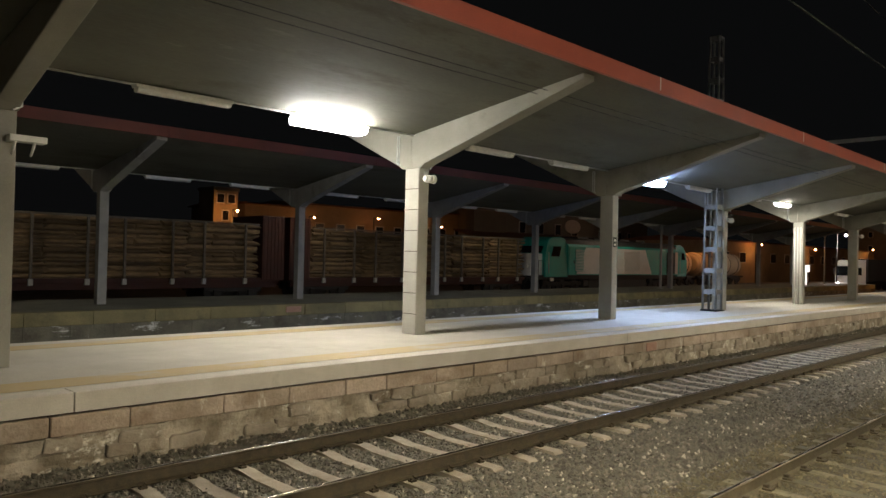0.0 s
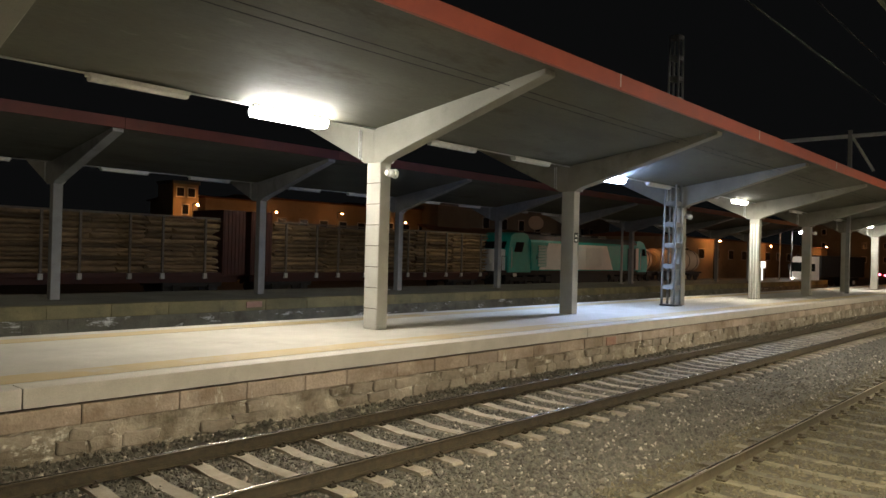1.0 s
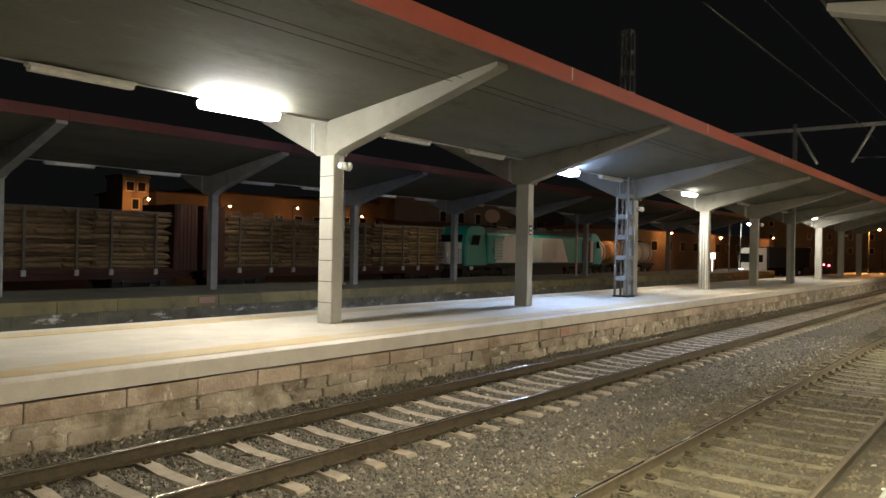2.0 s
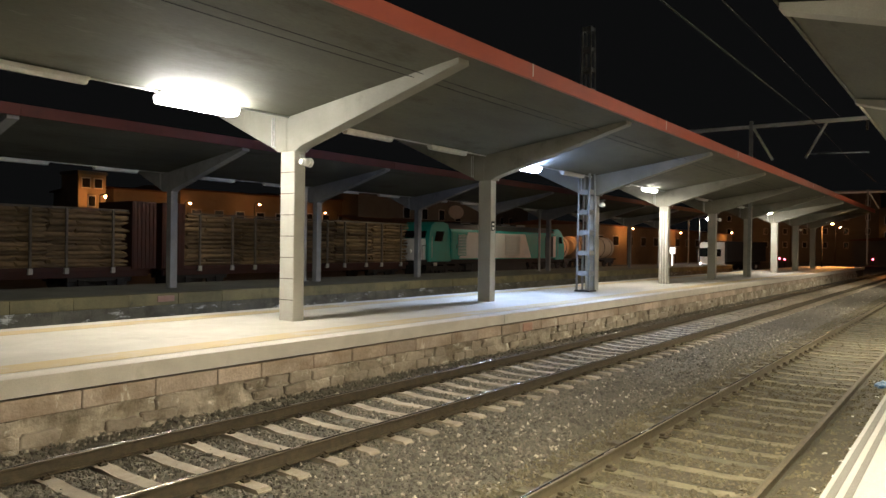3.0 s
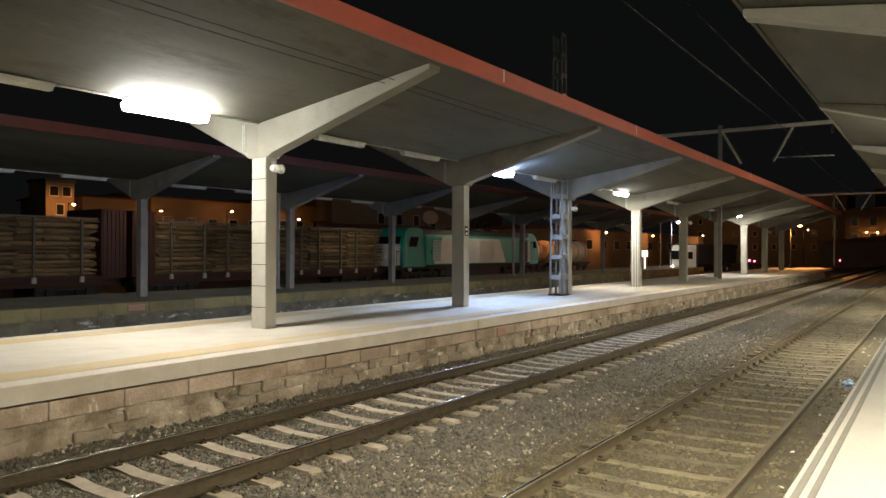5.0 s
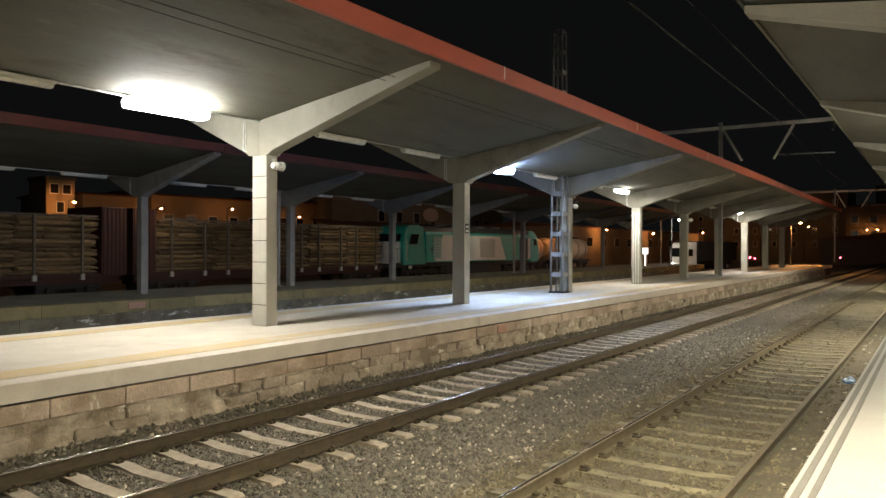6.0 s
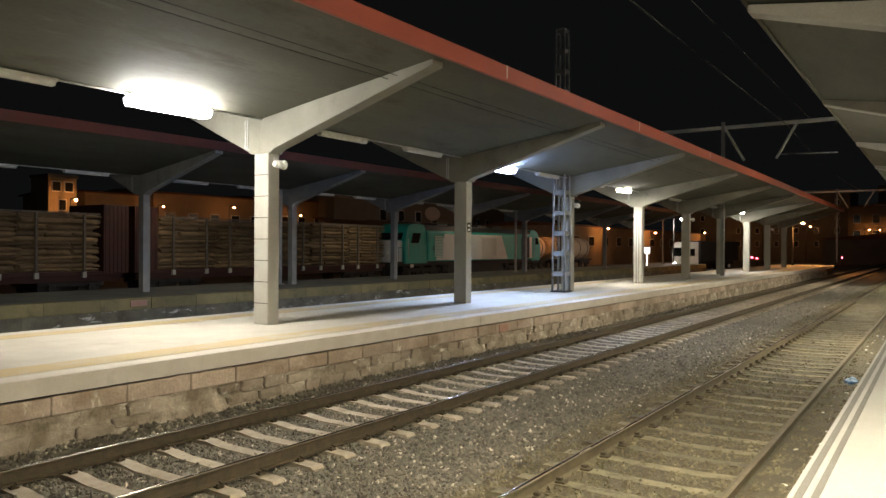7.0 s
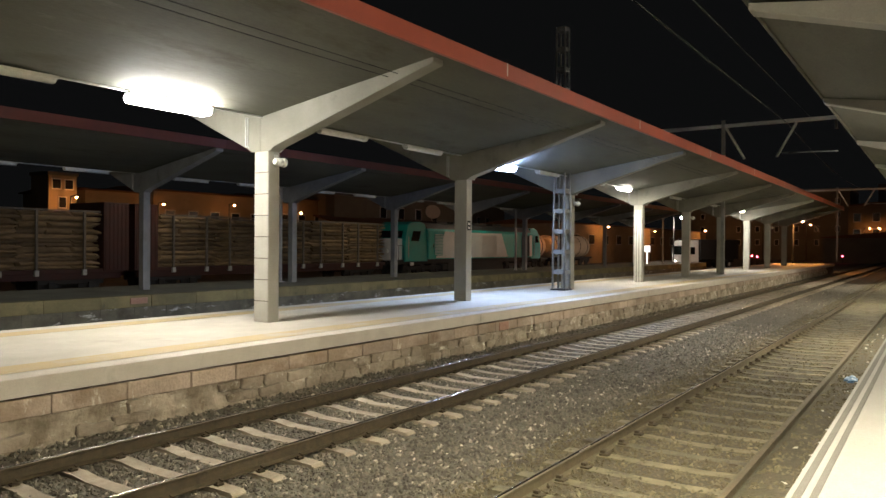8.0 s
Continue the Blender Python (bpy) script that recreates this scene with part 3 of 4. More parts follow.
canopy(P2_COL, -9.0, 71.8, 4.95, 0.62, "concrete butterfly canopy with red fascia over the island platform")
p2_columns = columns(P2_COL, P2_XS, COLUMN, "cream painted concrete canopy column with two arms", "canopy columns of the island platform")
lights(P2_COL, -0.06, P2_BAYS, {(3.05, 5.5): FIX_ON, (18.15, 2.3): FIX_BLUE, (25.7, 5.5): FIX_DIM, (48.35, 5.5): FIX_DIM}, "tube lights of the island platform")
P3_XS = [16.5 + BAY * i for i in range(-2, 8)]
canopy(P3_COL, 0.0, 72.0, 9.0, 0.62, "unlit concrete butterfly canopy over the far platform", M_FASCIA_SHADED)
columns(P3_COL, P3_XS, COLUMN_FAR, "grey concrete canopy column on the dark far platform", "canopy columns of the far platform")
lights(P3_COL, 0.25, P3_XS[:-1], {}, "tube lights of the far platform")
P1_XS = [3.05 + BAY * i for i in range(-2, 9)]
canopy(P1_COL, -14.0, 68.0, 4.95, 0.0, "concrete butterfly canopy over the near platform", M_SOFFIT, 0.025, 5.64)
columns(P1_COL, P1_XS, COLUMN_NEAR, "cream painted concrete canopy column on the near platform", "canopy columns of the near platform")
lights(P1_COL, 2.0, P1_XS[:-1], {(3.05, 2.3): FIX_OWN, (18.15, 2.3): FIX_OWN, (33.25, 2.3): FIX_OWN, (48.35, 5.5): FIX_OWN}, "tube lights of the near platform", 5.18)

# soffit cables along the track side of the island canopy, slack between the arms
for dy, drop in ((0.0, 0.012), (0.22, 0.02)):
    bm = bmesh.new()
    xs = [-8 + 0.5 * k for k in range(157)]
    pts = [(x, P2_COL - 3.55 + dy, 5.43 - 0.147 * dy - drop * abs(math.sin((x - 3.05) / BAY * math.pi))) for x in xs]
    for p, q in zip(pts, pts[1:]):
        tube(bm, p, q, 0.006, sides=4)
    tagged(part("soffit_cable", bm, M_CABLE), "thin black cable along the canopy soffit", "cable", "soffit cables")


# ---- freight train ----
def wheel(parent, x, y):
    bm = bmesh.new()
    tube(bm, (x, y - 0.07, 0.5), (x, y + 0.07, 0.5), 0.5, sides=20)
    tube(bm, (x, y - 0.11, 0.5), (x, y - 0.06, 0.5), 0.16, sides=12)
    part("wheel", bm, M_DARK_METAL, parent)


def bogie(parent, x, y, axles):
    bm = bmesh.new()
    box(bm, x + min(axles) - 0.6, x + max(axles) + 0.6, y - 1.12, y - 0.98, 0.55, 0.85)
    box(bm, x + min(axles) - 0.6, x + max(axles) + 0.6, y + 0.98, y + 1.12, 0.55, 0.85)
    box(bm, x - 0.3, x + 0.3, y - 1.1, y + 1.1, 0.6, 0.95)
    for a in axles:
        box(bm, x + a - 0.16, x + a + 0.16, y - 1.2, y - 1.1, 0.36, 0.66)
    b = part("bogie", bevelled(bm, 0.02, 1), M_LOCO_DARK, parent)
    for a in axles:
        for s in (-0.86, 0.86):
            wheel(b, x + a, y + s)


def locomotive(x0, x1, yc):
    loco = thing("locomotive", "teal and pale grey diesel freight locomotive on the far track", "locomotive", at=(x0, yc, 0))
    L = x1 - x0
    w = 1.45
    bm = bmesh.new()
    prism(bm, [(-w, 1.35), (w, 1.35), (w, 3.45), (w - 0.1, 3.62), (-w + 0.1, 3.62), (-w, 3.45)], 4.18, L - 2.1)
    part("body", bm, M_TEAL, loco, "teal machine-room body")
    bm = bmesh.new()
    prism(bm, [(-w + 0.1, 3.62), (w - 0.1, 3.62), (w - 0.35, 3.98), (0.6, 4.1), (-0.6, 4.1), (-w + 0.35, 3.98)], 4.18, L - 2.1)
    for cx in (7.0, 9.2, 13.0, 15.5):
        box(bm, cx - 0.7, cx + 0.7, -0.8, 0.8, 4.08, 4.24)
    part("roof", bm, M_ROOF_DARK, loco, "dark grey equipment roof")
    hood = part("nose_hood", boxes((0.1, 1.42, -1.2, 1.2, 1.3, 2.85), bevel=0.06), M_SILVER, loco, "low pale grey nose hood")
    for side in (-1, 1):
        rail = bmesh.new()
        tube(rail, (0.2, side * 1.36, 2.35), (1.35, side * 1.36, 2.35), 0.022, sides=6)
        for px in (0.2, 0.78, 1.35):
            tube(rail, (px, side * 1.36, 1.3), (px, side * 1.36, 2.35), 0.02, sides=6)
        part("handrail", rail, M_DARK_METAL, hood)
    shapes = ([(1.45, 1.2), (1.42, 2.55), (1.62, 3.3), (1.95, 3.85), (2.4, 4.08), (3.5, 4.12), (4.0, 3.98), (4.2, 3.7), (4.2, 1.2)],
              [(0.4, 1.2), (0.0, 1.6), (0.03, 2.6), (0.28, 3.35), (0.7, 3.85), (1.3, 4.05), (2.12, 3.98), (2.12, 1.2)])
    panes = ([(2.1, 2.68), (2.35, 3.4), (3.3, 3.4), (3.05, 2.68)], [(0.7, 2.7), (0.92, 3.3), (1.35, 3.3), (1.35, 2.7)])
    screens = ([(1.40, 2.9), (1.44, 2.9), (1.66, 3.42), (1.62, 3.42)], [(-0.02, 2.62), (0.03, 2.62), (0.28, 3.32), (0.23, 3.32)])
    for flip in (0, 1):
        bm = bmesh.new()
        prism(bm, shapes[flip], -w, w, "y")
        for v in bm.verts:
            if v.co.z > 3.6:
                v.co.y *= 0.88
            if flip and v.co.x < 0.3:
                v.co.y *= 0.9
        bevelled(bm, 0.06, 2)
        cab = part("cab", bm, M_TEAL, loco, "teal rounded driving cab")
        for side in (-1, 1):
            g = bmesh.new()
            prism(g, panes[flip], side * (w + 0.006) - 0.012, side * (w + 0.006) + 0.012, "y")
            part("side_window", g, M_GLASS, cab)
            rail = bmesh.new()
            tube(rail, (1.75, side * (w + 0.06), 1.5), (1.75, side * (w + 0.06), 3.0), 0.02, sides=6)
            part("handrail", rail, M_GREY_METAL, cab)
            h = bmesh.new()
            tube(h, (0.12, side * 0.85, 1.95), (-0.02, side * 0.85, 1.95), 0.13, sides=14)
            part("headlight", h, M_TUBE_OFF, cab)
            bu = bmesh.new()
            tube(bu, (0.6, side * 0.95, 1.06), (-0.25, side * 0.95, 1.06), 0.1, sides=10)
            tube(bu, (-0.25, side * 0.95, 1.06), (-0.32, side * 0.95, 1.06), 0.24, sides=14)
            part("buffer", bu, M_DARK_METAL, cab)
        g = bmesh.new()
        prism(g, screens[flip], -1.1, 1.1, "y")
        part("windscreen", g, M_GLASS, cab)
        if flip:
            cab.matrix_local = Matrix.Translation((L, 0, 0)) @ Matrix.Rotation(math.pi, 4, "Z")
    for side in (-1, 1):
        y = side * (w + 0.012)
        bm = bmesh.new()
        prism(bm, [(5.25, 1.42), (6.45, 3.42), (15.2, 3.42), (16.3, 1.42)], y - 0.014, y + 0.014, "y")
        part("side_panel", bm, M_SILVER, loco, "pale grey slanted side panel")
        door = part("access_door", boxes((4.3, 5.0, y - 0.014, y + 0.014, 1.42, 3.4), bevel=0.008), M_TEAL, loco, "teal access door behind the cab")
        part("door_handle", boxes((4.85, 4.93, y + side * 0.03 - 0.016, y + side * 0.03 + 0.016, 2.2, 2.45)), M_DARK_METAL, door)
        for gx, gw, n in ((5.05, 1.1, 14), (11.9, 2.4, 14)):
            grille = bmesh.new()
            box(grille, gx, gx + gw, side * (w + 0.03) - 0.008, side * (w + 0.03) + 0.008, 1.62, 3.3)
            gr = part("grille", grille, M_TEAL if gx < 6 else M_SILVER, loco, "pale grey louvred air intake")
            for i in range(n):
                z = 1.66 + i * (1.6 / n)
                sl = bmesh.new()
                prism(sl, [(side * (w + 0.035), z), (side * (w + 0.10), z + 0.01), (side * (w + 0.10), z + 0.03), (side * (w + 0.035), z + 0.07)], gx, gx + gw)
                part("slat", sl, M_SILVER, gr)
    for side in (-1, 1):
        part("machine_room_door", boxes((18.9, 20.35, side * (w + 0.02) - 0.012, side * (w + 0.02) + 0.012, 1.45, 3.3)), M_LOCO_DARK, loco, "dark open machine-room doorway")
        part("door_leaf", boxes((20.4, 20.88, side * (w + 0.03) - 0.016, side * (w + 0.03) + 0.016, 1.42, 3.35), bevel=0.006), M_WHITE_PAINT, loco, "pale door leaf folded back")
    bm = boxes((0.3, L - 0.3, -1.3, 1.3, 1.0, 1.35), (7.2, L - 7.2, -1.25, 1.25, 0.35, 1.0), (6.4, 7.1, -1.3, -0.9, 0.5, 0.95), bevel=0.04)
    part("underframe", bm, M_LOCO_DARK, loco, "black underframe and fuel tank")
    bm = boxes((2.2, 2.6, -1.34, -1.3, 0.9, 1.14))
    part("number_board", bm, M_WHITE_PAINT, loco, "small white plate on the underframe")
    bogie(loco, 4.0, 0, (-1.8, 0, 1.8))
    bogie(loco, L - 4.0, 0, (-1.8, 0, 1.8))
    return loco


def log_mesh(seed):
    """A log 3 m long and 1 in radius, tapered and a little crooked."""
    r = random.Random(seed)
    bm = bmesh.new()
    off = [(r.uniform(-0.2, 0.2), r.uniform(-0.2, 0.2)) for _ in range(4)]
    for k in range(3):
        tube(bm, (k, *off[k]), (k + 1, *off[k + 1]), 1.0 - 0.05 * k, 0.95 - 0.05 * k, 9)
    return mesh_of("log", bm, M_LOG)


LOGS = [log_mesh(i) for i in range(6)]


def log_wagon(x0, yc, length, seed, ends):
    r = random.Random(seed)
    wagon = thing("timber_wagon", "flat timber wagon stacked with logs between steel stakes", "goods wagon", "timber wagons", at=(x0, yc, 0))
    part("deck", boxes((0.3, length - 0.3, -1.4, 1.4, 1.02, 1.22), (0.3, length - 0.3, -1.2, -1.0, 0.75, 1.02), (0.3, length - 0.3, 1.0, 1.2, 0.75, 1.02), bevel=0.02), M_WAGON_RED, wagon)
    for e in [(0.05, length - 1.3)[k] for k in ends]:
        bm = boxes((e, e + 1.25, -1.45, 1.45, 1.1, 4.25), bevel=0.03)
        wall = part("bulkhead", bm, M_WAGON_RED, wagon, "dark oxide-red steel end box")
        for k in range(6):
            part("rib", boxes((e + 0.08 + 0.2 * k, e + 0.14 + 0.2 * k, -1.475, -1.451, 1.15, 4.2)), M_WAGON_RED, wall)
    start, stop = (1.45 if 0 in ends else 0.4), length - (1.45 if 1 in ends else 0.4)
    inner = stop - start
    n = 5
    step = inner / n
    for k in range(n):
        a = start + k * step
        z = 1.24
        while z < 3.6:
            rad = r.uniform(0.075, 0.15)
            for y in (-1.25 + rad * 0.5, -0.8, 1.25 - rad):
                lg = part("log", LOGS[r.randrange(len(LOGS))], None, wagon)
                lg.location = (a + 0.03 + r.uniform(0, 0.12), y + r.uniform(-0.05, 0.05), z + rad)
                lg.scale = ((step - 0.18) / 3.0, rad, rad)
                lg.rotation_euler = (r.uniform(0, 6), r.uniform(-0.01, 0.01), r.uniform(-0.012, 0.012))
            z += rad * 1.86
        part("log_core", boxes((a + 0.12, a + step - 0.12, -1.0, 1.0, 1.22, 3.5)), M_LOG, wagon, "inner logs of the stack")
        for s in (-1.42, 1.42):
            for xx in (a + 0.75, a + step - 0.75):
                part("stake", boxes((xx - 0.05, xx + 0.05, s - 0.05, s + 0.05, 1.1, 3.75), bevel=0.01), M_STAKE, wagon)
                part("stake_socket", boxes((xx - 0.09, xx + 0.09, s - 0.07, s + 0.07, 0.95, 1.2), bevel=0.01), M_GREY_METAL, wagon)
    for s in (-1.42, 1.42):
        part("top_rail", boxes((start, stop, s - 0.03, s + 0.03, 3.75, 3.83)), M_STAKE, wagon)
    bogie(wagon, 2.6, 0, (-0.9, 0.9))
    bogie(wagon, length - 2.6, 0, (-0.9, 0.9))
    return wagon


locomotive(40.4, 63.4, TRAIN_Y)
log_wagon(20.6, TRAIN_Y, 19.3, 1, (0,))
log_wagon(-0.5, TRAIN_Y, 20.9, 2, (0, 1))


def tank_wagon(x0, yc, length):
    t = thing("tank_wagon", "ochre-lit tank wagon standing on a back siding", "tank wagon", "tank wagons", at=(x0, yc, 0))
    bm = bmesh.new()
    xs = [(0.5, 0.75), (0.62, 1.1), (0.9, 1.32), (length - 0.9, 1.32), (length - 0.62, 1.1), (length - 0.5, 0.75)]
    for (a, ra), (b, rb) in zip(xs, xs[1:]):
        tube(bm, (a, 0, 2.35), (b, 0, 2.35), ra, rb, 28)
    part("tank", bm, M_TANK, t)
    bm = bmesh.new()
    tube(bm, (length / 2, 0, 3.6), (length / 2, 0, 3.9), 0.4, sides=16)
    part("hatch", bm, M_TANK, t)
    for k in range(5):
        xx = 1.6 + k * (length - 3.2) / 4
        bm = bmesh.new()
        tube(bm, (xx - 0.05, 0, 2.35), (xx + 0.05, 0, 2.35), 1.345, sides=28)
        part("tank_band", bm, M_DARK_METAL, t)
    part("underframe", boxes((0, length, -1.2, 1.2, 0.85, 1.05), bevel=0.02), M_LOCO_DARK, t)
    bogie(t, 2.0, 0, (-0.9, 0.9))
    bogie(t, length - 2.0, 0, (-0.9, 0.9))
    return t


tank_wagon(64.5, 38.5, 12.0)
tank_wagon(77.2, 38.5, 12.0)


# ---- fittings on the columns ----
def loudspeaker(x, y, z):
    s = thing("loudspeaker", "white horn loudspeaker bracketed to a canopy column", "loudspeaker", "loudspeakers", at=(x, y, z))
    bm = bmesh.new()
    tube(bm, (-0.15, 0, 0), (-0.10, 0, 0), 0.05, 0.075, 16)
    tube(bm, (-0.10, 0, 0), (0.04, 0, 0), 0.075, 0.085, 16)
    tube(bm, (0.04, 0, 0), (0.13, 0, 0), 0.085, 0.10, 16)
    part("horn", bm, M_WHITE_PAINT, s)
    bm = bmesh.new()
    tube(bm, (0, 0.02, 0.02), (0, 0.12, 0.08), 0.018, sides=8)
    box(bm, -0.05, 0.05, 0.105, 0.12, 0.0, 0.16)
    part("bracket", bm, M_GREY_METAL, s)
    return s


for x, z in ((10.6, 4.05), (25.43, 3.95), (40.8, 3.95), (63.45, 3.95)):
    loudspeaker(x + 0.04, P2_COL - 0.36, z)
shelf = thing("bracket_shelf", "pale steel bracket shelf on a canopy column", "bracket", at=(2.93, P2_COL - 0.24, 3.84))
part("plate", boxes((-0.2, 0.27, -0.2, 0.0, 0.0, 0.09), bevel=0.012), M_WHITE_PAINT, shelf)
for dx in (-0.12, 0.12):
    bm = bmesh.new()
    tube(bm, (dx, -0.16, 0.0), (dx, 0.0, -0.16), 0.02, sides=8)
    part("brace", bm, M_WHITE_PAINT, shelf)
# the first column beside the lamp is faced with cast blocks
tiles = p2_columns[2]
k = 0
block = mesh_of("facing_block", boxes((-0.014, 0.0, -0.232, 0.167, 0.008, 0.432), bevel=0.004), M_CONC)
while 0.76 + 0.44 * (k + 1) < 4.3:
    b = part("facing_block", block, None, tiles)
    b.location = (-0.145, 0, 0.76 + 0.44 * k)
    part("mortar_joint", boxes((-0.153, -0.144, -0.23, 0.165, 1.2 + 0.44 * k - 0.009, 1.2 + 0.44 * k + 0.009)), M_MORTAR, tiles)
    k += 1
tagged(tiles, "cream concrete canopy column faced with cast blocks under the brightest lamp")
# conduits down the column under the third lamp
for y in (-0.15, -0.03, 0.09):
    bm = bmesh.new()
    tube(bm, (-0.165, y, P_TOP), (-0.165, y, 4.05), 0.026, sides=8)
    part("downpipe", bm, M_WHITE_PAINT, p2_columns[5 + 0], "white pipe down the column")
tagged(p2_columns[5], "cream concrete canopy column with three white pipes down one face")
# number plate on the second column, its writing as plain bars
sign = thing("column_sign", "small dark plate with pale marks on a canopy column", "sign", at=(18.15 - 0.02, P2_COL - 0.245, 2.95))
part("plate", boxes((-0.09, 0.09, -0.008, 0.0, -0.14, 0.14), bevel=0.003), M_DARK_METAL, sign)
for z in (-0.07, 0.05):
    part("mark", boxes((-0.05, 0.05, -0.014, -0.009, z - 0.03, z + 0.03)), M_WHITE_PAINT, sign)


# ---- masts, gantry and wires ----
def lattice_mast(x, y, z0, z1, half0, half1, label):
    mast = thing("lattice_mast", label, "catenary mast", at=(x, y, 0))
    for sx in (-1, 1):
        for sy in (-1, 1):
            bm = bmesh.new()
            tube(bm, (sx * half0, sy * half0, z0), (sx * half1, sy * half1, z1), 0.045, 0.04, 4)
            part("leg", bm, M_MAST, mast)
    n = int((z1 - z0) / 0.72)
    for i in range(1, n + 1):
        z = z0 + i * (z1 - z0) / n - 0.15
        h = half0 + (half1 - half0) * (z - z0) / (z1 - z0)
        for s in (-1, 1):
            part("batten", boxes((-h, h, s * h - 0.012, s * h + 0.012, z, z + 0.16)), M_MAST, mast)
            part("batten", boxes((s * h - 0.012, s * h + 0.012, -h, h, z, z + 0.16)), M_MAST, mast)
    part("base", boxes((-half0 - 0.06, half0 + 0.06, -half0 - 0.06, half0 + 0.06, z0, z0 + 0.05)), M_DARK_METAL, mast)
    return mast


lattice_mast(24.78, 11.54, P_TOP, 10.35, 0.235, 0.16, "grey lattice catenary mast that rises through the canopy beside a column")
gantry = thing("catenary_gantry", "grey steel catenary portal across the tracks", "gantry", at=(46.0, 0, 0))
for name, y in (("post", 10.9), ("post", -3.4)):
    part(name, boxes((-0.1, 0.1, y - 0.1, y + 0.1, P_TOP, 9.95), bevel=0.01), M_MAST, gantry)
part("beam", boxes((-0.09, 0.09, -3.6, 14.6, 9.52, 9.72), bevel=0.01), M_GREY_METAL, gantry)
for a, b in (((10.75, 9.5), (9.7, 7.6)), ((6.9, 9.5), (7.95, 7.6))):
    bm = bmesh.new()
    tube(bm, (0, a[0], a[1]), (0, b[0], b[1]), 0.075, sides=8)
    part("hanger", bm, M_WHITE_PAINT, gantry, "pale diagonal hanger rod")
bm = bmesh.new()
tube(bm, (0, 7.7, 7.82), (0, 4.8, 7.75), 0.035, sides=8)
part("registration_arm", bm, M_GREY_METAL, gantry)
bm = bmesh.new()
for k in range(5):
    tube(bm, (0, 7.3 - 0.09 * k, 7.8), (0, 7.25 - 0.09 * k, 7.8), 0.07, sides=10)
part("insulator", bm, M_DARK_METAL, gantry)
bm = bmesh.new()
tube(bm, (0, 4.9, 9.5), (0, 4.9, 9.0), 0.06, sides=8)
part("insulator", bm, M_DARK_METAL, gantry)
gantry_far = copy_thing(gantry, pose(104, 0, 0))


def wire(points, r, label):
    bm = bmesh.new()
    rings = [[bm.verts.new((x, y + r * math.cos(k * math.pi / 3), z + r * math.sin(k * math.pi / 3))) for k in range(6)] for x, y, z in points]
    for p, q in zip(rings, rings[1:]):
        for k in range(6):
            bm.faces.new((p[k], p[(k + 1) % 6], q[(k + 1) % 6], q[k]))
    bm.faces.new(rings[0][::-1])
    bm.faces.new(rings[-1])
    tagged(part("overhead_wire", bm, M_WIRE), label, "overhead wire", "overhead wires")


def sagging(x0, x1, y, z, sag, n=10):
    return [(x0 + (x1 - x0) * i / n, y, z - sag * 4 * (i / n) * (1 - i / n)) for i in range(n + 1)]


wire(sagging(-14, 46, 7.4, 9.5, 0.05), 0.022, "dark feeder wire strung over the main track")
wire(sagging(46, 104, 7.4, 9.5, 0.9), 0.018, "dark feeder wire strung over the main track")
wire(sagging(-14, 46, 6.2, 9.74, 0.0), 0.014, "thin dark wire above the tracks")

# ---- far platform things ----
for x in (23.75, 46.2):
    bm = bmesh.new()
    tube(bm, (0, 0, P3_TOP), (0, 0, 4.95), 0.075, sides=12)
    box(bm, -0.13, 0.13, -0.13, 0.13, P3_TOP, P3_TOP + 0.03)
    p = part("steel_post", bm, M_GREY_METAL)
    p.location = (x, 25.05, 0)
    tagged(p, "thin round grey steel post under the far canopy", "post", "steel posts")
board = thing("platform_sign", "white box sign on a white post that is given a faint glow", "sign", at=(73.3, 24.7, 0))
# the post is no lamp: a faint glow in its material makes it look lit
part("post", boxes((-0.06, 0.06, -0.06, 0.06, P3_TOP, 1.9), bevel=0.01), M_SIGN_GLOW, board)
part("panel", boxes((-0.12, 0.12, -0.28, 0.28, 1.85, 2.5), bevel=0.03), M_SIGN_GLOW, board, "dimly lit white box")
mast_sign = thing("pole_sign", "tall thin pole with a grey square sign", "sign", at=(79.0, 24.9, 0))
bm = bmesh.new()
tube(bm, (0, 0, P3_TOP), (0, 0, 6.3), 0.08, 0.06, 10)
part("pole", bm, M_GREY_METAL, mast_sign)
part("panel", boxes((-0.05, 0.05, -0.15, 1.05, 5.4, 6.6), bevel=0.02), M_GREY_METAL, mast_sign, "grey square panel")


def red_signal(x, y, z):
    s = thing("red_signal", "small dark track signal showing a red light", "signal", "red signals", at=(x, y, -0.34))
    h = z + 0.34
    bm = bmesh.new()
    tube(bm, (0, 0, 0), (0, 0, h - 0.15), 0.05, sides=8)
    part("post", bm, M_DARK_METAL, s)
    part("head", boxes((0.0, 0.2, -0.18, 0.18, h - 0.2, h + 0.2), bevel=0.02), M_DARK_METAL, s)
    bm = bmesh.new()
    tube(bm, (-0.03, 0, h), (0.01, 0, h), 0.13, sides=14)
    part("lens", bm, M_RED_LAMP, s, "glowing red lens")


for x, y, z in ((110, 24.9, 1.0), (110, 22.1, 1.2), (118, 23.0, 1.0), (150, 14.8, 0.9), (70, 29.2, 0.35)):
    red_signal(x, y, z)


